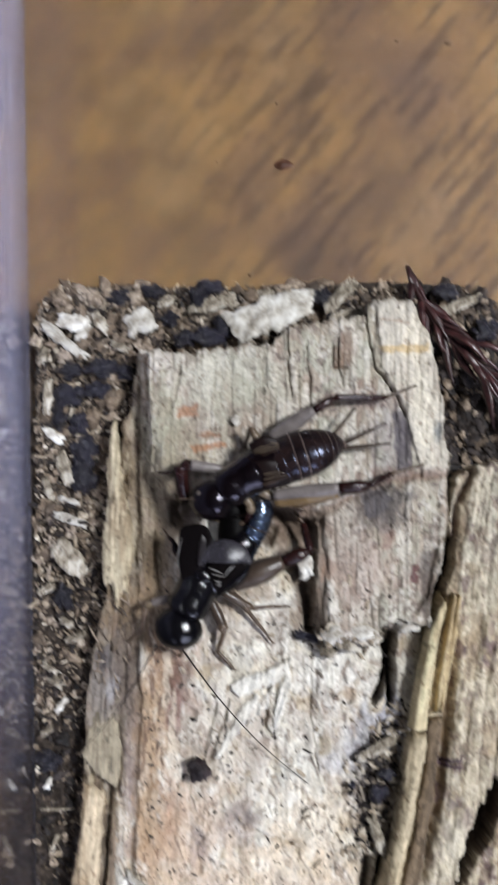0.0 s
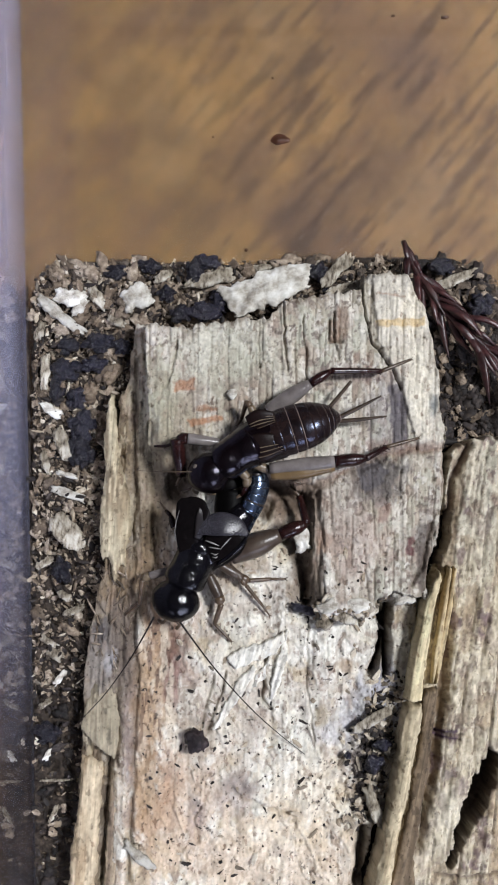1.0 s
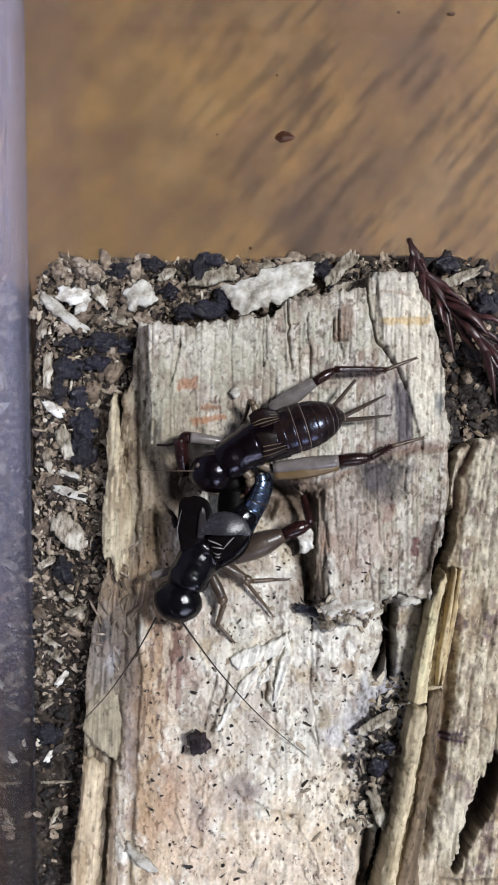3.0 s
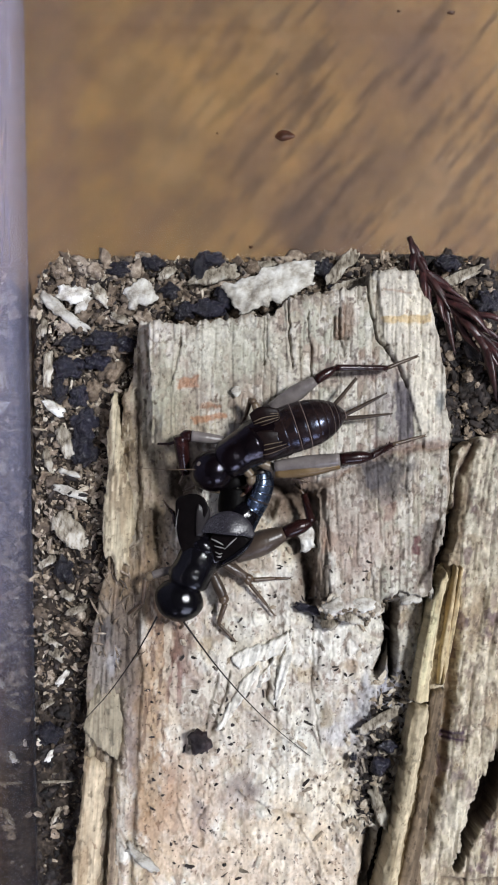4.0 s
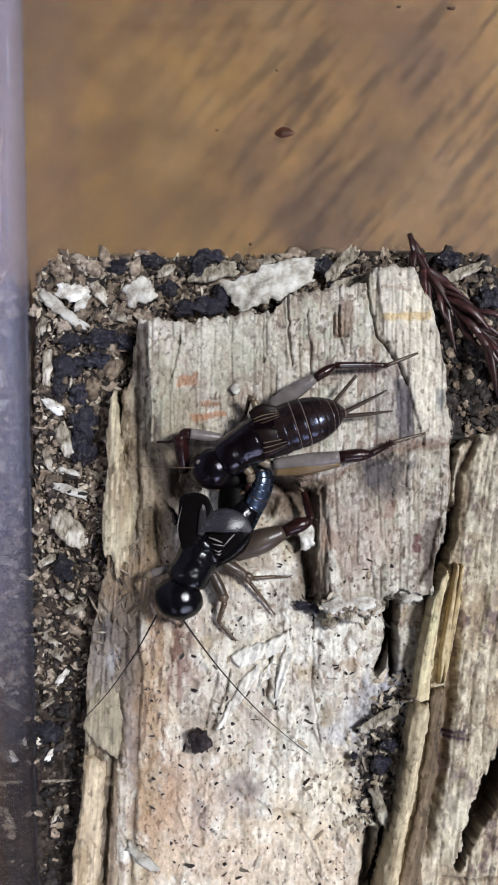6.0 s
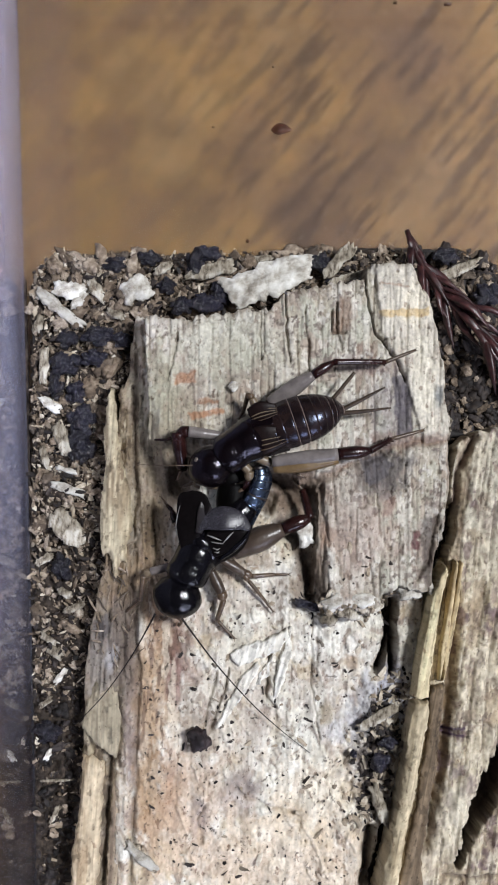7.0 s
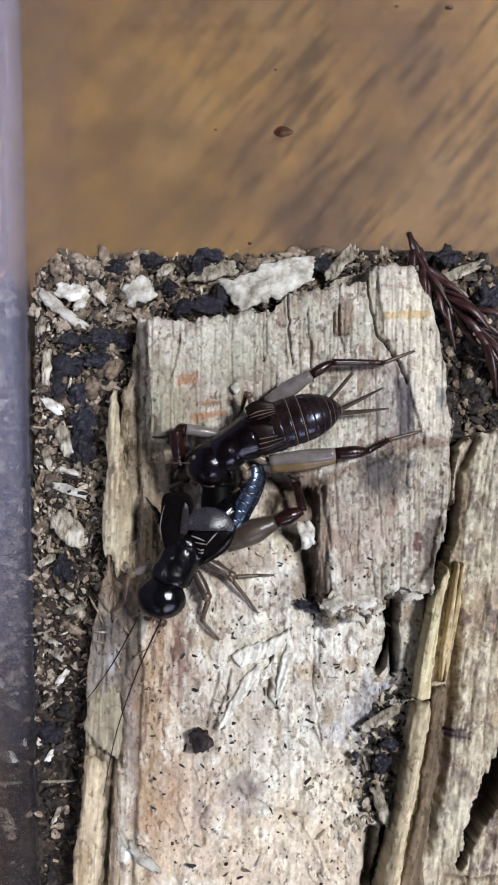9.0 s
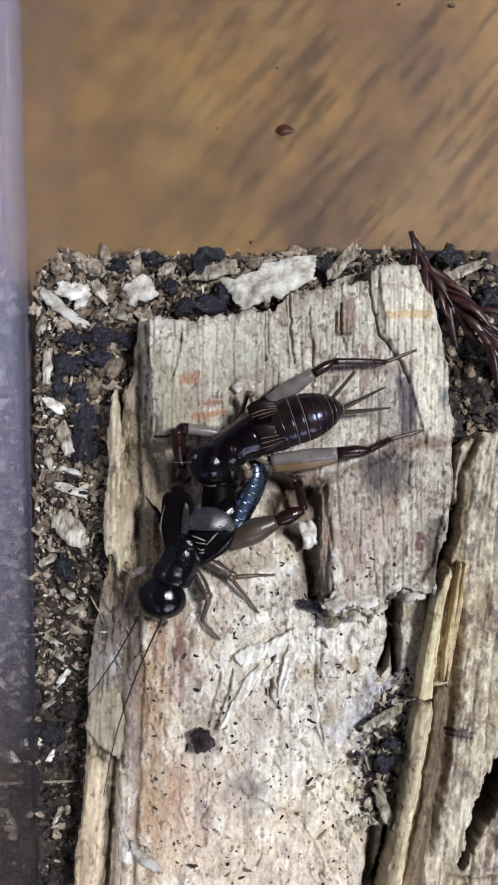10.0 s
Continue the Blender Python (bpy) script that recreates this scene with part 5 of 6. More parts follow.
for i, (c, rx, ry, label) in enumerate((
        ((-9.0, -51.7, 1.7), 2.3, 2.7, "small dark shrivelled seed on the log"),
        ((23.0, -52.2, 1.6), 1.9, 1.3, "black frass lump in the crumbled hollow"), ((21.5, -55.6, 1.4), 1.9, 2.0, "black frass lump in the crumbled hollow"),
        ((17.1, -54.2, 1.1), 0.7, 0.9, "small black frass lump on the log"),
        ((-33.6, 13.6, -5), 2.8, 2.2, "blue-black lump of frass on the soil"), ((-30.4, 3.2, -5), 2.6, 2.6, "blue-black lump of frass on the soil"),
        ((-30.5, -1.4, -5), 2.4, 3.0, "blue-black lump of frass on the soil"), ((-27.4, 18.7, -4.6), 2.8, 1.8, "blue-black lump of frass on the soil"),
        ((-33.2, 18.2, -5), 2.0, 1.6, "blue-black lump of frass on the soil"), ((-23.3, 17.9, -4.4), 1.8, 1.4, "blue-black lump of frass on the soil"),
        ((-28.4, 14.6, -4.8), 2.2, 1.6, "blue-black lump of frass on the soil"), ((-10.0, 31.7, -4.2), 1.6, 2.6, "black lump of frass on the soil"),
        ((-7.8, 33.7, -5), 2.4, 1.4, "black lump of frass on the soil"), ((-7.9, 24.3, -4), 3.4, 1.8, "black lump of frass on the soil"),
        ((-12.5, 23.9, -4.4), 2.0, 1.6, "black lump of frass on the soil"), ((-5.3, 26.4, -4.2), 1.8, 2.0, "black lump of frass on the soil"),
        ((12.6, 31.5, -3.6), 1.8, 1.8, "black lump of frass on the soil"), ((14.9, 27.4, -3.6), 1.8, 1.2, "black lump of frass on the soil"),
        ((-33.8, -22.9, -5), 1.8, 2.2, "black lump of frass on the soil"), ((-36.1, -51.6, -5), 2.2, 2.0, "black lump of frass on the soil"),
        ((-31.5, 8.4, -5), 1.8, 2.0, "brown-black lump of frass on the soil"), ((-35.1, 9.9, -5), 1.5, 2.4, "brown-black lump of frass on the soil"),
        ((35.2, 32.7, -4), 2.2, 1.6, "black lump of frass on the soil"), ((42.3, 25.4, -4), 2.4, 2.2, "black lump of frass on the soil"),
        ((-15.2, 27.6, -4.6), 1.8, 1.4, "brown-black lump of frass on the soil"), ((-18.3, 32.9, -5), 2.0, 1.4, "brown-black lump of frass on the soil"),
        ((-24.5, 31.8, -5), 2.0, 1.5, "brown-black lump of frass on the soil"))):
    vf = lump(rx * 0.78, ry * 0.78, min(rx, ry) * 0.6, 3.7 * i + 1, 0.42)
    if i > 3:
        bits = [turned(lump(r * rx, r * ry, r * min(rx, ry) * 0.8, 5.3 * i + r * 9, 0.45), Matrix.Identity(3), (rx * 0.72 * math.cos(g + i), ry * 0.72 * math.sin(g + i), -0.1)) for g, r in ((0, 0.42), (1.5, 0.34), (2.7, 0.46), (4.1, 0.36), (5.2, 0.3))]
        vf = joined(vf, *bits)
    thing("seed" if i == 0 else "frass_lump", vf, SEED if i == 0 else CLOD, label, "seed" if i == 0 else "frass lump", "" if i == 0 else "frass lumps", at=c)

rng = random.Random(77)
CRUMBLE = ((25.4, -41.3), (19.4, -66.1))
litter = []
for i in range(420):
    px, py = rng.choice(((rng.uniform(-38.5, -18), rng.uniform(-84, 33)), (rng.uniform(-36, 44), rng.uniform(21, 33.5)), (rng.uniform(34, 44), rng.uniform(0, 30))))
    q = (np.array([px]), np.array([py]))
    if inside(*q, LOG_EDGE)[0] > 0.5 or inside(*q, LOG2_EDGE)[0] > 0.3 or inside(*q, [e[:2] for e in SOIL_EDGE])[0] < 0.6 or px < left_at(py) + 1.6:
        continue
    if py < -28 and rng.random() < 0.75:
        continue
    ang, ln = rng.uniform(0, 6.3), rng.uniform(0.8, 2.6)
    pz = -5.6 + rng.uniform(-0.4, 0.8)
    vf, mid = flake((px, py, pz), (px + ln * math.cos(ang), py + ln * math.sin(ang), pz + rng.uniform(-0.7, 0.7)), rng.uniform(0.25, 0.8), 0.3, 900 + i)
    litter.append(([tuple(np.array(v) + np.array(mid)) for v in vf[0]], vf[1]))
thing("litter_flakes", joined(*litter), CRUMB, "brown and tan flakes of decayed wood on the soil", "flakes", kind="stuff", smooth=False)

for name, mat, count, lo, hi, label in (("log_crumbs", PALE_CRUMB, 420, 0.15, 0.5, "pale and grey wood crumbs in the crumbled hollow of the log"),
                                        ("log_frass", DARK_CRUMB, 620, 0.05, 0.28, "black frass specks scattered over the log face")):
    pieces = []
    for i in range(count):
        if rng.random() < (0.75 if mat is PALE_CRUMB else 0.5):
            t, off = rng.random(), rng.gauss(0, 2.0)
            px = CRUMBLE[0][0] * (1 - t) + CRUMBLE[1][0] * t + off
            py = CRUMBLE[0][1] * (1 - t) + CRUMBLE[1][1] * t + rng.gauss(0, 1.5)
        else:
            px, py = rng.uniform(-13 if mat is PALE_CRUMB else -19, 24), rng.uniform(-80, -18)
        pz = log_top(px, py)
        if pz < -2.5:
            continue
        r = rng.uniform(lo, hi)
        m = Euler((rng.uniform(-0.5, 0.5), rng.uniform(-0.5, 0.5), rng.uniform(0, 6.3))).to_matrix()
        pieces.append(turned(lump(r * rng.choice((1, 1.4, 2.2, 3.0)), r, r * 0.5, rng.random() * 50, 0.9, False), m, (px, py, pz + r * 0.25)))
    thing(name, joined(*pieces), mat, label, "crumbs", kind="stuff", smooth=False)

# dark rotted humus that fills the hollow between the crumbs
dark_rng = random.Random(131)
pieces = []
HOLLOW = [(23.6, -45.5), (21.8, -50.5), (21.0, -55.0), (20.6, -58.5), (20.0, -62.5)]
for i in range(200):
    k, t = dark_rng.randrange(4), dark_rng.random()
    px = HOLLOW[k][0] * (1 - t) + HOLLOW[k + 1][0] * t + dark_rng.gauss(-0.3, 1.25)
    py = HOLLOW[k][1] * (1 - t) + HOLLOW[k + 1][1] * t + dark_rng.gauss(0, 1.0)
    r = dark_rng.uniform(0.2, 0.62)
    pz = log_top(px, py)
    if pz < -3.5:
        continue
    m = Euler((dark_rng.uniform(-0.6, 0.6), dark_rng.uniform(-0.6, 0.6), dark_rng.uniform(0, 6.3))).to_matrix()
    pieces.append(turned(lump(r * dark_rng.uniform(0.8, 1.9), r, r * 0.55, dark_rng.random() * 50, 0.7, False), m, (px, py, pz + r * 0.15)))
thing("hollow_humus", joined(*pieces), DARK_CRUMB, "dark rotted humus in the crumbled hollow of the log", "crumbs", kind="stuff", smooth=False)

pieces = []
EDGE = [(10.9, -29.0), (12.7, -30.8), (16.2, -30.2), (19.6, -31.4), (22.3, -29.0), (25.0, -27.4), (29.4, -28.2)]
for i in range(90):
    k = rng.randrange(6)
    t = rng.random()
    px = EDGE[k][0] * (1 - t) + EDGE[k + 1][0] * t + rng.gauss(0, 0.4)
    py = EDGE[k][1] * (1 - t) + EDGE[k + 1][1] * t + rng.gauss(0.4, 0.9)
    r = rng.uniform(0.15, 0.45)
    pz = log_top(px, py)
    if pz < -1.5:
        continue
    m = Euler((rng.uniform(-0.6, 0.6), rng.uniform(-0.6, 0.6), rng.uniform(0, 6.3))).to_matrix()
    pieces.append(turned(lump(r * rng.uniform(0.8, 1.7), r, r * 0.7, rng.random() * 50, 0.6, False), m, (px, py, pz + 0.15)))
thing("edge_crumbs", joined(*pieces), PALE_CRUMB, "whitish crumbling wood along the broken edge of the slab", "crumbs", kind="stuff", smooth=False)

pieces = []
for i in range(60):
    px, py = rng.uniform(-28.5, -20.5), rng.gauss(-30, 6)
    pz = log_top(px, py)
    if pz < -5.5:
        continue
    ang, ln = math.pi / 2 + rng.gauss(0.1, 0.7), rng.uniform(0.8, 3.6)
    d = np.array((math.cos(ang), math.sin(ang), rng.uniform(-0.12, 0.08)))
    a = np.array((px, py, pz + 0.15))
    pieces.append(tube([a, a + d * ln * 0.5 + np.array((rng.uniform(-0.3, 0.3), 0, 0.25)), a + d * ln], [(0.1, 0.05), (rng.uniform(0.1, 0.26), 0.08), (0.03, 0.03)], 6, 5))
thing("torn_fibres", joined(*pieces), CRUMB, "frayed brown and tan wood fibres on the log flank", "fibres", kind="stuff")

thing("gum_bead", lump(0.9, 0.9, 0.5, 5, 0.2), WHITE_CHIP, "pale bead of gum on the log slab", "gum bead", at=(-2.9, 8.1, 5))
for i, (c, rx, ry) in enumerate((((5.9, 58.3, -9), 1.7, 1.0), ((37.5, 82.2, -9), 0.8, 0.35), ((-0.5, 37.0, -9), 0.35, 0.3), ((-6.8, 58.8, -9), 0.25, 0.2), ((4.5, 70.3, -9), 0.25, 0.2), ((27.6, 82.5, -9), 0.35, 0.2))):
    thing("dirt_speck", lump(rx, ry, 0.4, 40 + i, 0.22), SPECK, "rusty dirt speck on the clear case floor", "dirt speck", "specks on the case floor", at=c)


# ---- dry conifer twig ----
def twig():
    t = root("conifer_twig", (35.2, 25.4, -4), "dry reddish-brown conifer twig with curved needles on the soil", "twig")
    base = (35.2, 25.4, -4)
    line = [(28.2, 37.1, -3), (30.3, 31.1, -2), (34.1, 24.8, -1), (39.0, 20.1, -0.5), (44.3, 14.5, 0), (49.1, 6.4, 0)]
    part("stem", tube(line, [0.5, 0.6, 0.6, 0.7], 24, 8, base=base), NEEDLE, t)
    pts = spline(line, 40)
    rng = random.Random(9)
    for i in range(1, 39):
        d = pts[i] - pts[i - 1]
        d = d / np.linalg.norm(d)
        side = np.array((-d[1], d[0], 0))
        for sgn in (-1, 1):
            if rng.random() < 0.4:
                continue
            ln = rng.uniform(6, 13) * (0.5 if i < 6 else 1)
            s = side * sgn * rng.uniform(0.1, 0.55)
            lift = np.array((0, 0, rng.uniform(-0.15, 0.3)))
            a = pts[i]
            b = a + (d * 0.8 + s + lift) * ln * 0.5
            c = b + (d * 0.9 + s * rng.uniform(0.2, 1.3) - lift * 0.8) * ln * 0.5
            w = rng.uniform(0.45, 0.85)
            part("needle", tube([a, b, c], [(w * 0.6, 0.2), (w, 0.28), (0.06, 0.05)], 9, 6, base=base, up=(rng.uniform(-0.5, 0.5), rng.uniform(-0.5, 0.5), 1)), NEEDLE, t)


twig()


# ---- crickets ----
def leg(parent, base, name, pts, radii, mats, spines=False):
    """Femur, knee, tibia and tarsus through five points: hip, knee start, knee, ankle, toe."""
    hip, k0, knee, ankle, toe = [np.array(p, float) for p in pts]
    rf, rk, rt = (r * 0.92 for r in radii)
    femur = part(name + "_femur", tube([hip, hip * 0.45 + k0 * 0.55, k0], [rf * 0.75, rf, rk * 1.05], 14, 12, base=base), mats[0], parent)
    knee_part = part("knee", tube([k0, k0 * 0.4 + knee * 0.6, knee], [rk * 1.04, rk * 1.1, rk * 0.55], 8, 10, base=base), mats[1], parent)
    tibia = part(name + "_tibia", tube([knee, (knee + ankle) / 2 + np.array((0, 0, 0.2)), ankle], [rt * 1.1, rt, rt * 0.85], 12, 8, base=base), mats[2], parent)
    if spines:
        d = (ankle - knee) / np.linalg.norm(ankle - knee)
        s = np.cross(d, (0, 0, 1))
        for i in range(8):
            p = knee + (ankle - knee) * (0.3 + 0.085 * i)
            q = p + (d * 0.7 + s * (0.6 if i % 2 else -0.6) + np.array((0, 0, 0.3))) * 1.3
            part("spine", tube([p, q], [0.15, 0.04], 3, 4, base=base), mats[2], tibia)
    d = (toe - ankle) / np.linalg.norm(toe - ankle)
    s = np.cross(d, (0, 0, 1))
    claw = [tube([toe, toe + d * 0.5 + s * w], [0.1, 0.03], 3, 4, base=base) for w in (0.35, -0.35)]
    tarsus = part(name + "_tarsus", joined(tube([ankle, ankle * 0.5 + toe * 0.5 + np.array((0, 0, 0.15)), toe], [min(rt, 0.5) * 0.7, min(rt, 0.5) * 0.62, min(rt, 0.5) * 0.45], 9, 6, base=base), *claw), mats[3], parent)
    return [femur, knee_part, tibia, tarsus]


def abdomen(parent, base, pts, widths, count, mat, flat=0.85, gap=0.17, core=MEMBRANE, up=(0, 0, 1)):
    """A soft core with overlapping shining tergites."""
    line = spline(pts, 61)
    wid = [w[0] for w in spline([(w, 0, 0) for w in widths], 61)]
    made = [part("abdomen_core", tube(line, [(w * 0.985, w * 0.985 * flat) for w in wid], 61, 26, up=up, base=base), core, parent)]
    for i in range(count):
        a, b = int(i / count * 58), int((i + 1 - gap) / count * 58) + 1
        seg, sw = line[a:b + 1], wid[a:b + 1]
        rad = [(w * (0.995 + 0.02 * k / len(sw)), w * flat * (0.995 + 0.02 * k / len(sw))) for k, w in enumerate(sw)]
        rad[0], rad[-1] = tuple(r * 0.985 for r in rad[0]), tuple(r * 0.985 for r in rad[-1])
        made.append(part("tergite", tube(seg, rad, len(seg), 26, up=up, base=base), mat, parent))
    return made


def antenna(parent, base, name, at, length, bend, thick=0.2, mat=ANTENNA):
    """A hair-thin whip along its own +x from its root."""
    pts = [(length * s, bend * math.sin(math.pi * s * 0.9) * length, 0.6 * math.sin(math.pi * s)) for s in (0, 0.15, 0.35, 0.6, 0.8, 1.0)]
    ob = part(name, tube(pts, [thick, thick * 0.75, thick * 0.6, thick * 0.5, thick * 0.4, thick * 0.3], 40, 6), mat, parent)
    ob.location = (Vector(at) - Vector(base)) * MM
    return ob


MALE_AT = (-4.5, -16.5, 0)


def male():
    b = MALE_AT
    m = root("cricket", b, "glossy black male cricket with raised short wings, on the log", "cricket", "pair of crickets")
    part("head", tube([(-11.5, -24.5, 4.4), (-11.9, -25.6, 4.7), (-12.5, -27.3, 4.7), (-13.1, -28.9, 4.1), (-13.4, -29.8, 3.3)], [(2.0, 1.7), (3.5, 2.8), (4.25, 3.4), (3.55, 3.0), (1.6, 1.3)], 34, 32, base=b), BLACK, m)
    collar = tube([(-11.3, -24.6, 4.7), (-11.2, -24.35, 4.8), (-10.9, -23.7, 4.9), (-10.0, -22.0, 4.9), (-9.3, -20.5, 4.9), (-8.9, -19.7, 4.7), (-8.8, -19.4, 4.6)], [(2.6, 2.3), (3.4, 3.1), (3.6, 3.35), (3.45, 3.2), (3.45, 3.25), (3.4, 3.05), (2.9, 2.3)], 60, 44, base=b)
    part("pronotum", wrinkled((*collar, (-10.0 - b[0], -22.0 - b[1], 4.9 - b[2])), (-2.6, -5.2, 0), 0.013, 3.0), BLACK, m)
    part("thorax", tube([(-9.2, -20.5, 4.4), (-7.3, -18.6, 4.6), (-3.9, -15.5, 4.2), (-0.6, -12.1, 3.6)], [(3.6, 2.8), (3.6, 2.9), (3.1, 2.7), (2.3, 2.3)], 18, 20, base=b), BLACK, m)
    part("scutum", tube([(-9.5, -19.7, 6.6), (-8.5, -18.3, 7), (-7.4, -16.9, 6.8)], [(0.8, 0.5), (2.2, 1.1), (0.9, 0.5)], 14, 16, base=b), BLACK, m)
    rear = abdomen(m, b, [(-2.0, -16.6, 3.8), (-0.5, -13.3, 3.9), (1.0, -10.3, 4.2), (1.9, -7.6, 4.6), (1.6, -5.4, 5)], (2.0, 2.1, 2.2, 1.95, 1.2), 8, BLUE_BLACK, 0.72, 0.14, DARK_MEMBRANE, (1.2, -0.4, 1))
    for c, s in (((-15.7, -27.2, 4.8), 1), ((-9.6, -28.4, 4.8), -1)):
        part("eye", turned(lump(0.85, 1.1, 1.0, 3, 0.05), Matrix.Identity(3), np.array(c) - np.array(b)), BLACK, m, "black compound eye")
    for c in ((-15.2, -28.9, 6.0), (-12.4, -30.2, 5.2)):
        part("antenna_socket", turned(lump(0.38, 0.38, 0.32, 8, 0.1), Matrix.Identity(3), np.array(c) - np.array(b)), SOCKET, m, "pale antenna socket")
    for p in ([(-14.1, -30.6, 3), (-14.9, -31.4, 2.2), (-15.7, -31.1, 1.4)], [(-12.7, -30.9, 3), (-12.0, -31.8, 2), (-12.6, -32.5, 1.2)]):
        part("palp", tube(p, [0.35, 0.3, 0.35], 8, 6, base=b), LEG_BROWN, m)
    rear += leg(m, b, "hind", [(-3.2, -19.8, 4), (5.3, -16.2, 4.4), (9.9, -14.3, 4.2), (8.8, -9.6, 2.4), (7.3, -7.9, 2.2)], (2.35, 1.25, 0.75), (SMOKY_TAN, KNEE, KNEE, LEG_BROWN), True)
    leg(m, b, "middle", [(-5.2, -21.3, 3.2), (-1.3, -23.6, 2.2), (0.0, -24.2, 1.9), (3.9, -24.0, 0.8), (6.3, -24.0, 0.6)], (0.95, 0.68, 0.4), (SMOKY_TAN, LEG_BROWN, LEG_BROWN, LEG_BROWN))
    leg(m, b, "middle", [(-3.5, -21.6, 2.6), (-1.3, -24.0, 2.4), (-0.5, -25.0, 2.2), (2.2, -28.4, 0.8), (3.6, -30.3, 0.5)], (0.75, 0.52, 0.35), (SMOKY_TAN, LEG_BROWN, LEG_BROWN, LEG_BROWN))
    leg(m, b, "front", [(-6.9, -23.2, 3.2), (-5.2, -26.9, 3), (-4.8, -28.2, 2.8), (-6.0, -31.7, 0.9), (-3.1, -34.8, 0.6)], (1.05, 0.9, 0.5), (SMOKY_TAN, LEG_BROWN, LEG_BROWN, LEG_BROWN))
    leg(m, b, "front", [(-13.6, -22.3, 3), (-17.2, -23.3, 3), (-18.4, -24.0, 2.8), (-19.2, -28.3, 0.4), (-21.8, -30.4, -1.4)], (0.8, 0.7, 0.5), (GREY_TAN, TAN, LEG_BROWN, LEG_BROWN))
    leg(m, b, "middle", [(-10.8, -17.4, 3), (-13.0, -15.0, 2.6), (-13.7, -12.8, 2.2), (-14.5, -12.1, 1.4), (-15.6, -10.6, 0.8)], (0.7, 0.6, 0.4), (LEG_BROWN, KNEE, KNEE, LEG_BROWN))
    # far hind leg, thickened and dulled to stand for the black shadowed gap
    leg(m, b, "hind", [(-3.3, -16.0, 2.4), (-3.1, -8.5, 2.6), (-4.1, -5.9, 2.6), (-9.2, -7.9, 1.8), (-11.8, -8.9, 1.4)], (3.1, 2.7, 0.6), (DULL_BLACK, DULL_BLACK, KNEE, LEG_BROWN))
    root_l, hinge = (-10.2, -20.4, 7), (-7.5, -20.2, 6.8)
    own = lambda at, pts: [np.array(q) - np.array(at) for q in pts]
    left_wing = part("forewing", tube(own(root_l, ((-10.1, -20.2, 6.6), (-10.4, -16.8, 7.8), (-10.1, -13.9, 8.6), (-9.5, -11.8, 9.2), (-9.2, -10.5, 9.6), (-9.1, -9.8, 9.6))),
                                      [(1.5, 0.3), (1.95, 0.35), (2.4, 0.35), (2.85, 0.3), (2.2, 0.2), (0.7, 0.08)], 34, 22, up=(-0.15, 0.1, 1)), WING_DARK, m, "short dark raised forewing")
    left_wing.location = (Vector(root_l) - Vector(b)) * MM
    part("wing_rim", tube(own(root_l, ((-12.3, -17.1, 7.9), (-12.5, -15.8, 8.4), (-12.2, -13.9, 8.9), (-11.7, -12.1, 9.3))), [0.03, 0.07, 0.06, 0.03], 14, 6), SILVER, left_wing, "thin pale rim of the wing")
    part("wing_fold", tube(own(root_l, ((-8.7, -16.8, 8.6), (-8.0, -14.6, 9.1), (-7.6, -12.6, 9.5), (-7.8, -10.9, 9.6))), [(0.5, 0.1), (1.05, 0.16), (1.15, 0.16), (0.4, 0.08)], 22, 16, up=(0.35, 0.1, 1)), WING_SMOKE, left_wing, "smoky brown rounded fold of the wing")
    right_wing = part("forewing", tube(own(hinge, ((-7.5, -20.2, 6.8), (-5.8, -18.5, 7.6), (-3.8, -16.7, 8.2), (-2.4, -15.4, 8.5))),
                                       [(1.2, 0.2), (2.3, 0.24), (3.1, 0.24), (2.2, 0.12)], 24, 18, up=(0.2, 0.0, 1)), WING_DARK, m, "dark raised forewing with silvery veins")
    right_wing.location = (Vector(hinge) - Vector(b)) * MM
    part("wing_lobe", tube(own(hinge, ((-8.9, -16.0, 8.8), (-6.9, -14.8, 9.4), (-4.6, -14.3, 9.8), (-2.1, -14.8, 9.5), (-0.2, -16.1, 8.9))),
                           [(0.3, 0.1), (1.55, 0.3), (2.05, 0.42), (1.6, 0.32), (0.4, 0.1)], 36, 22, up=(0.1, 0.25, 1)), WING_CLEAR, right_wing, "smoky translucent netted lobe of the wing")
    part("wing_edge", tube(own(hinge, ((-0.3, -16.3, 8.6), (-1.3, -17.9, 8.1), (-2.9, -19.4, 7.5), (-5.3, -21.2, 6.6))), [0.15, 0.42, 0.5, 0.3], 20, 10), BLACK, right_wing)
    for at in VEINS:
        part("vein", tube(own(hinge, at), [0.05, 0.14, 0.04], 12, 6), SILVER, right_wing)
    part("side_wing", tube([(-6.6, -21.8, 5.6), (-4.3, -20.2, 6.2), (-2.0, -18.3, 6.4), (-0.2, -15.4, 6.2)], [(0.8, 0.4), (1.3, 0.6), (1.4, 0.6), (0.5, 0.25)], 18, 12, up=(0.5, -0.5, 1), base=b), WING_DARK, m)
    a1 = antenna(m, b, "antenna", (-12.2, -30.4, 5), 33.0, -0.05, 0.2)
    a2 = antenna(m, b, "antenna", (-16.2, -30.2, 5), 25.0, 0.06, 0.18)
    return m, left_wing, right_wing, a1, a2, rear


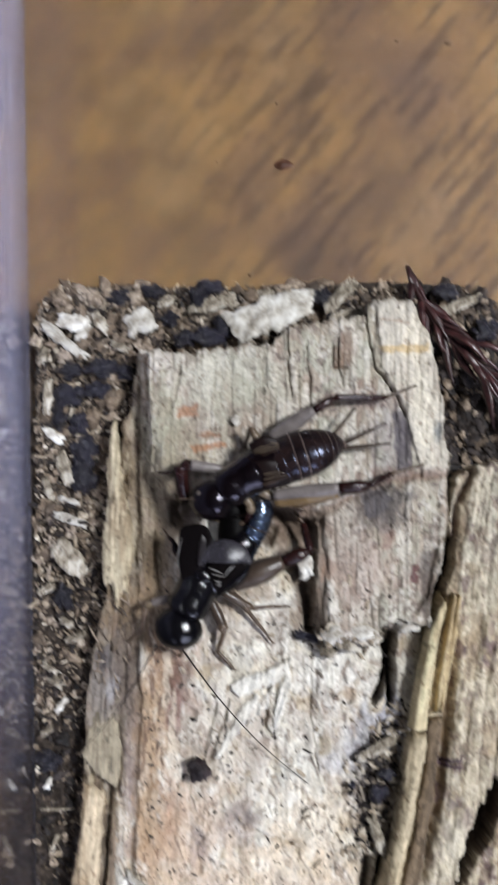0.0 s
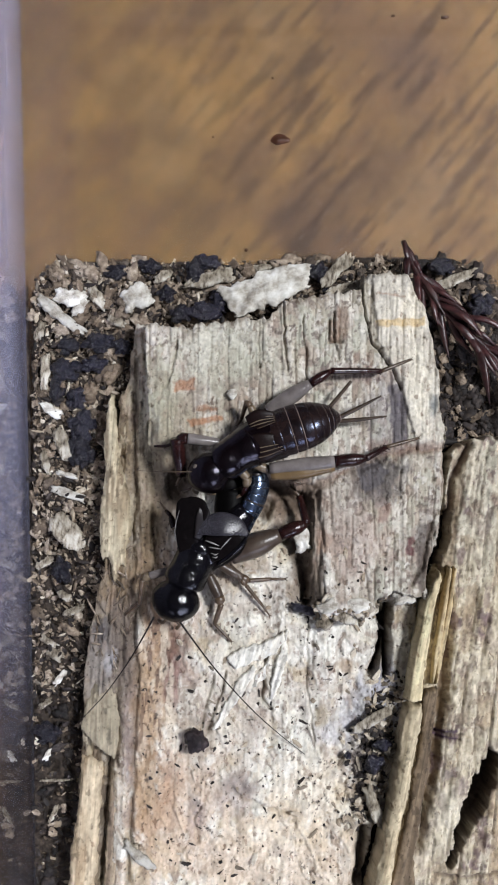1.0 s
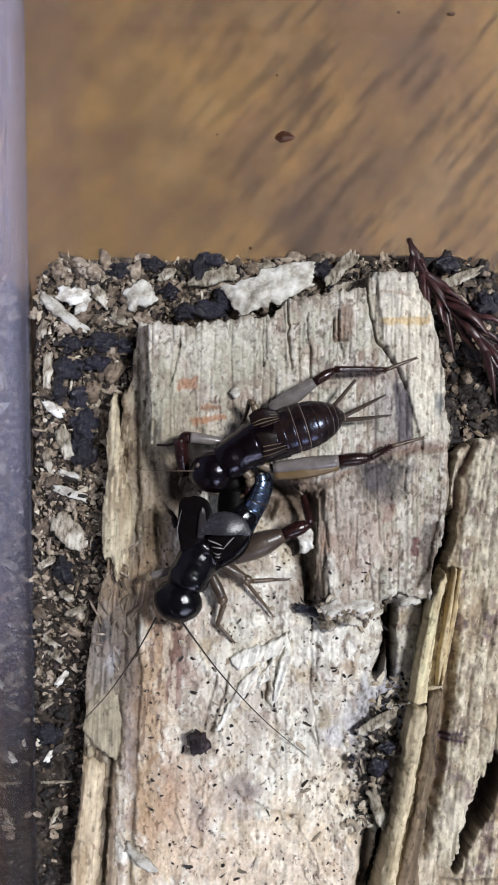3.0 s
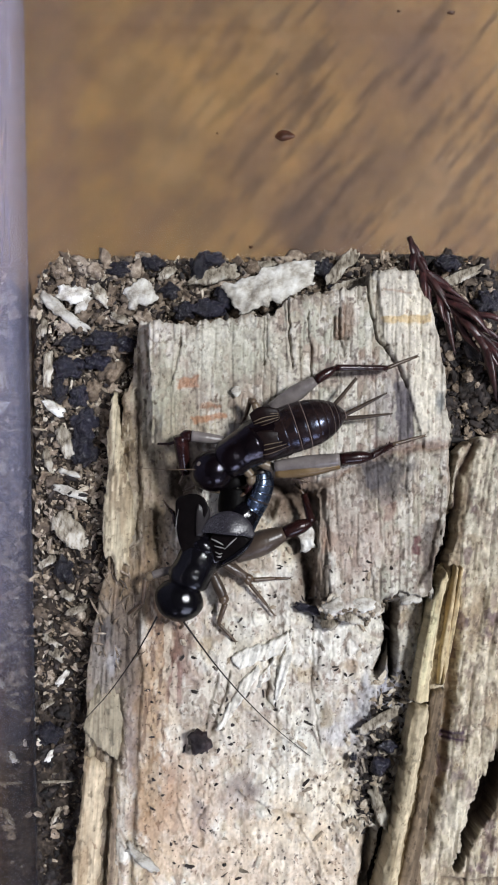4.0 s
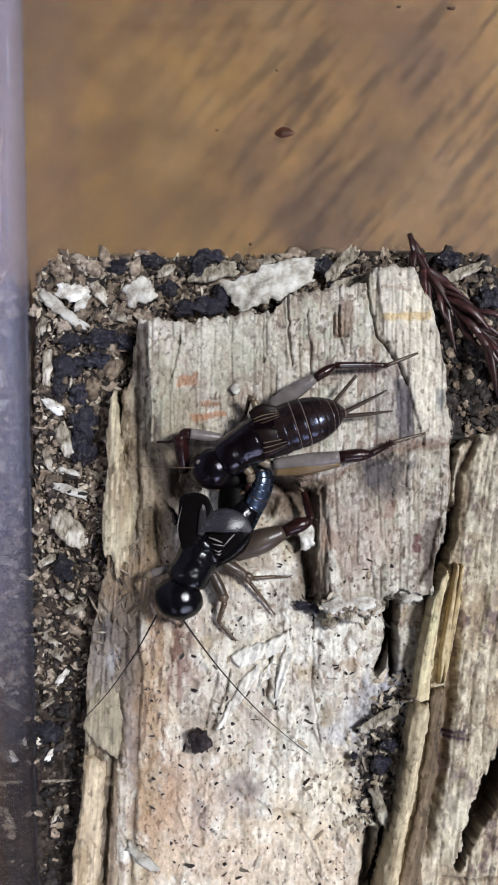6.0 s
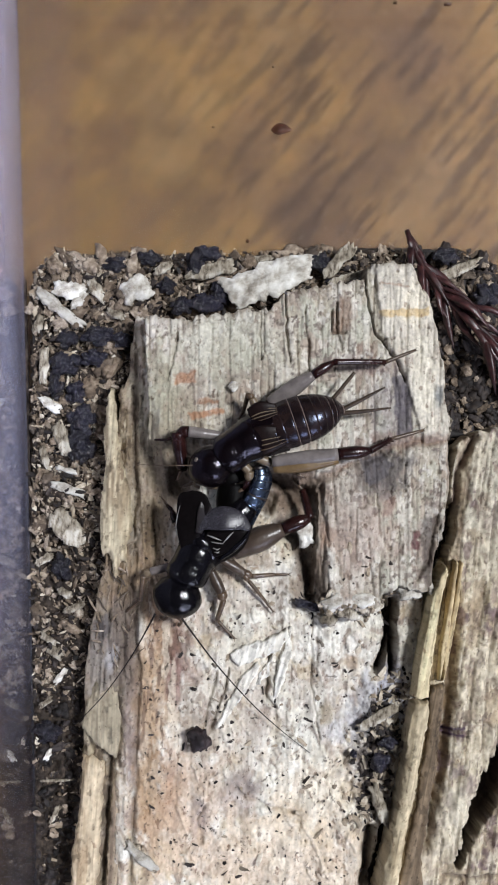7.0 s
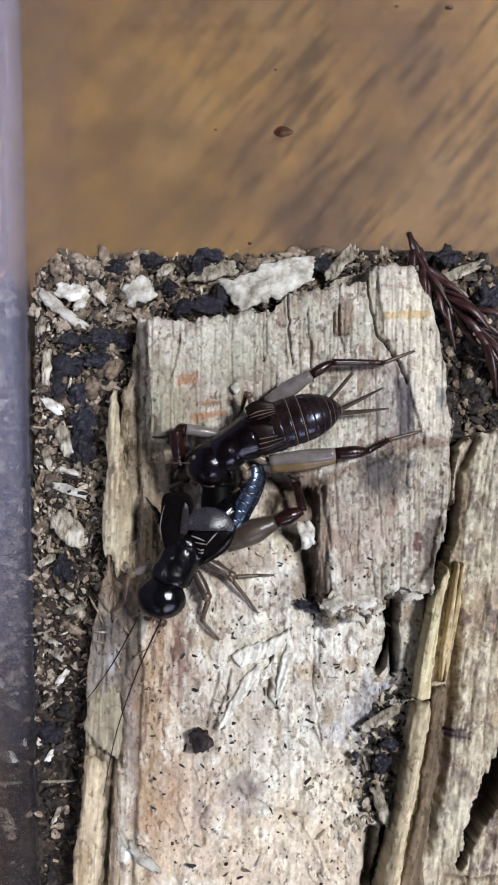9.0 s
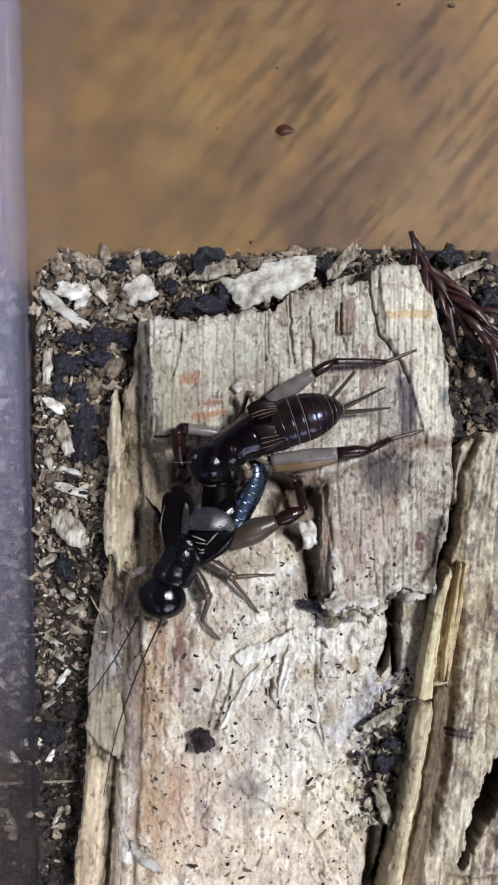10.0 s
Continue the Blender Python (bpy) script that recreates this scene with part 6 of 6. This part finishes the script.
VEINS = (((-7.3, -17.1, 8.7), (-6.2, -17.5, 8.9), (-5.0, -18.0, 8.8)), ((-6.7, -18.2, 8.5), (-5.7, -18.4, 8.6), (-4.8, -18.5, 8.5)), ((-6.4, -19.2, 8.1), (-5.7, -19.5, 8.2), (-5.2, -19.3, 8.2)),
         ((-6.2, -19.9, 7.8), (-5.6, -20.0, 7.9), (-5.3, -19.8, 7.8)), ((-3.0, -16.6, 8.9), (-3.9, -17.5, 8.7), (-4.9, -18.7, 8.3)))
FEMALE_AT = (14.0, 3.5, 4.4)


def female():
    b = FEMALE_AT
    f = root("cricket", b, "glossy brown-black female cricket mounted beside the male, on the log", "cricket", "pair of crickets")
    part("head", tube([(-4.1, -4.1, 8.7), (-4.9, -4.6, 8.8), (-6.6, -5.7, 8.5), (-8.0, -7.0, 7.5), (-8.5, -7.7, 6.8)], [(1.7, 1.7), (2.75, 2.6), (3.6, 3.3), (3.0, 2.8), (1.3, 1.2)], 34, 32, base=b), BROWN, f)
    part("pronotum", wrinkled((*tube([(-4.6, -4.3, 8.8), (-4.4, -4.2, 8.9), (-3.8, -3.8, 9.1), (-2.2, -2.6, 9.1), (-0.5, -1.6, 9.1), (0.2, -1.2, 9), (0.5, -1.0, 8.9)], [(2.3, 2.1), (3.1, 2.9), (3.35, 3.15), (3.35, 3.1), (3.6, 3.35), (3.75, 3.4), (3.0, 2.8)], 56, 40, base=b), (-2.2 - b[0], -2.6 - b[1], 9.1 - b[2])), (5.1, 3.3, 0), 0.011, 8.0), BROWN, f)
    part("thorax", tube([(-1.5, -2.1, 8.5), (0.9, -0.7, 8.5), (5.2, 0.8, 8.4)], [(3.2, 2.9), (3.85, 3.3), (4.15, 3.3)], 16, 26, base=b), BROWN, f)
    abdomen(f, b, [(1.5, -0.7, 8.2), (5.2, 0.9, 8.6), (9.9, 2.4, 8.6), (13.3, 3.4, 8), (15.5, 3.8, 7.4)], (3.4, 4.15, 4.05, 2.8, 0.8), 11, PLUM_BLACK, 0.82, 0.1, up=(0.15, 0.45, 1))
    for c in ((-9.2, -5.3, 9), (-5.4, -7.7, 8.6)):
        part("eye", turned(lump(0.8, 1.0, 1.0, 4, 0.05), Matrix.Identity(3), np.array(c) - np.array(b)), BLACK, f, "black compound eye")
    for c in ((-7.4, -7.3, 10.3), (-8.8, -4.8, 10.6)):
        part("antenna_socket", turned(lump(0.5, 0.5, 0.4, 6, 0.1), Matrix.Identity(3), np.array(c) - np.array(b)), SOCKET, f, "pale antenna socket")
    for p, w in (([(0.0, 2.2, 10.6), (1.8, 2.9, 11.2), (4.3, 3.3, 11.2)], 1.9), ([(-0.7, -2.3, 10.6), (2.3, -1.6, 11.4), (6.0, -0.9, 11.2)], 2.5)):
        wing = part("forewing", tube(p, [(w * 0.8, 0.3), (w, 0.4), (w * 0.55, 0.2)], 14, 12, base=b, up=(0, -0.25, 1)), WING_BROWN, f, "short brown wing pad with tan veins")
        d = np.array(p[2]) - np.array(p[0])
        s = np.array((-d[1], d[0], 0)) / np.linalg.norm(d)
        for k in (-0.66, -0.33, 0, 0.33, 0.66):
            part("vein", tube([np.array(q) + s * k * w * g + np.array((0, 0, 0.33 * (1 - k * k) + 0.08)) for q, g in zip(p, (0.7, 0.95, 0.5))], [0.06, 0.085, 0.04], 8, 5, base=b), TAN if k > -0.5 else LEG_BROWN, wing)
    leg(f, b, "hind", [(3.1, 4.8, 7.6), (10.4, 9.4, 8.8), (13.9, 11.6, 8.4), (22.8, 11.9, 6.2), (28.1, 14.1, 5)], (1.55, 0.85, 0.6), (GREY_TAN, KNEE, KNEE, LEG_BROWN), True)
    leg(f, b, "hind", [(3.5, -5.0, 7.6), (14.5, -3.8, 8), (19.9, -3.2, 7.6), (23.5, -1.2, 5.8), (29.2, 0.4, 4.9)], (1.4, 1.1, 0.6), (GREY_TAN, KNEE, KNEE, LEG_BROWN), True)
    part("femur_keel", tube([(3.7, -6.1, 7.2), (9.0, -5.7, 7.6), (14.5, -4.8, 7.6)], [0.85, 1.05, 0.6], 12, 10, base=b), OCHRE, f, "ochre underside of the thigh")
    leg(f, b, "middle", [(1.5, 2.8, 7.6), (0.2, 5.6, 8.6), (-0.4, 6.3, 8.6), (-1.3, 3.7, 5), (-2.0, 2.7, 4.8)], (0.8, 0.6, 0.42), (TAN, LEG_BROWN, LEG_BROWN, LEG_BROWN))
    leg(f, b, "middle", [(0.4, -4.0, 7.4), (3.3, -5.1, 6.6), (5.0, -5.3, 6.2), (7.2, -6.8, 5), (9.1, -7.5, 4.8)], (0.9, 0.8, 0.45), (TAN, TAN, LEG_BROWN, LEG_BROWN))
    leg(f, b, "front", [(-4.8, -0.6, 7.6), (-10.4, 0.1, 8.4), (-12.2, 0.1, 8), (-11.6, -6.0, 5.2), (-12.4, -7.6, 4.6)], (1.0, 1.0, 1.3), (GREY_TAN, KNEE, KNEE, LEG_BROWN))
    part("front_tarsus", tube([(-12.2, -0.1, 8), (-14.0, -1.0, 6.4), (-16.3, -1.0, 5.2)], [0.34, 0.28, 0.2], 10, 6, base=b), KNEE, f)
    leg(f, b, "front", [(-2.0, -4.8, 7.4), (-0.3, -6.5, 6.8), (-0.5, -8.0, 6.2), (-1.3, -9.3, 5), (-2.5, -10.1, 4.6)], (0.85, 0.8, 0.5), (TAN, TAN, KNEE, LEG_BROWN))
    for p in ([(-8.0, -7.6, 6.6), (-7.3, -9.0, 6), (-5.8, -9.1, 5.4)], [(-9.0, -7.4, 6.4), (-9.6, -8.6, 5.6), (-8.8, -9.1, 5)]):
        part("palp", tube(p, [0.35, 0.3, 0.38], 8, 6, base=b), TAN, f)
    for p in ([(14.7, 3.4, 7.6), (18.5, 5.3, 8.2), (22.4, 7.3, 8.8)], [(14.9, 3.1, 7.4), (19.0, 3.4, 7.8), (23.4, 3.9, 8.2)]):
        part("cercus", tube(p, [0.42, 0.34, 0.14], 16, 8, base=b), CERCUS, f, "long brown tail cercus")
    part("ovipositor", tube([(13.6, 5.4, 7.4), (15.5, 7.6, 7.8), (17.4, 9.9, 8.2)], [0.35, 0.32, 0.28], 12, 8, base=b), CERCUS, f)
    a1 = antenna(f, b, "antenna", (-9.0, -5.6, 10.2), 10.5, 0.02, 0.11, LEG_BROWN)
    return f, a1


MALE = male()
FEMALE = female()


# ---- what moves ----
def rel(at, dx, dy, turn):
    return pose(at[0] * MM + dx * MM, at[1] * MM + dy * MM, at[2] * MM, 0, 0, turn)


def motions():
    m, left_wing, right_wing, a1, a2, rear = MALE
    walk(m, [(t, rel(MALE_AT, dx, dy, r)) for t, dx, dy, r in ((0, 0, 0, 0), (7.5, 0, 0, 0), (7.6, -0.4, -0.3, 0.2), (7.8, -1.1, -0.8, 0.3), (8.0, -1.4, -0.4, 0.2),
                                                              (8.2, -1.5, -0.1, 0), (8.5, -2.1, 0, 0), (8.8, -2.9, 0.1, 0), (9.2, -3.0, 0.1, 0), (10.0, -3.2, 0.1, 0))])
    # his rear end lags behind as he stretches forward
    for ob in rear[:-4]:
        walk(ob, [(t, pose(dx * MM, dy * MM, 0)) for t, dx, dy in ((0, 0, 0), (7.5, 0, 0), (7.8, 0.5, 0.5), (8.2, 0.7, 0.4), (8.8, 1.5, 0.5), (10.0, 1.7, 0.6))])
    # and the thigh on his near side is drawn along only in part
    for ob in rear[-4:]:
        walk(ob, [(t, pose(dx * MM, dy * MM, 0)) for t, dx, dy in ((0, 0, 0), (7.5, 0, 0), (7.8, 0.5, 0.5), (8.2, 0.7, 0.6), (8.8, 1.4, 1.3), (10.0, 1.5, 1.4))])
    f, fa = FEMALE
    home = fa.location.copy()
    walk(fa, [(t, Matrix.Translation(home) @ pose(0, 0, 0, 0, 4, 178)) for t in (0, 10.0)])
    walk(f, [(t, rel(FEMALE_AT, dx, dy, r)) for t, dx, dy, r in ((0, 0, 0, 0), (7.5, 0, 0, 0), (7.8, 0.3, -0.4, -0.2), (8.1, -0.4, 0, -0.6), (9.0, -0.7, 0.3, -0.7), (10.0, -0.75, 0.35, -0.7))])
    # forewings tremble while he chirps
    for wing, sign in ((left_wing, -1), (right_wing, 1)):
        home = wing.location.copy()
        rows = [(0, 0.0), (3.5, 0.0)]
        rows += [(3.6 + i / 15, 4.0 if i % 2 else -5.0) for i in range(19)] + [(4.9, 0.0), (7.6, 0.0)]
        rows += [(7.7 + i / 15, 3.0 if i % 2 else -4.0) for i in range(19)] + [(9.0, 0.0), (10.0, 0.0)]
        walk(wing, [(t, Matrix.Translation(home) @ pose(0, 0, 0, a * 0.5, 0, sign * a)) for t, a in rows])
    # one antenna swings up and over to the other side
    for ant, rows in ((a1, ((0, -46.5, 8.5), (7.4, -46.5, 8.5), (7.55, -50, -30), (7.7, -58, -80), (7.9, -66, -72), (8.1, -69, 8.5), (8.25, -74, 8.5), (8.4, -91, 8.5), (8.7, -106, 8.5), (9.0, -108, 8.5), (10.0, -108, 8.5))),
                      (a2, ((0, -128, 8.5), (7.4, -128, 8.5), (7.8, -132, 8.5), (8.2, -128, 8.5), (9.0, -127, 8.5), (10.0, -128, 8.5)))):
        home = ant.location.copy()
        walk(ant, [(t, Matrix.Translation(home) @ pose(0, 0, 0, 0, 0, a) @ pose(0, 0, 0, 0, dip, 0)) for t, a, dip in rows])


motions()
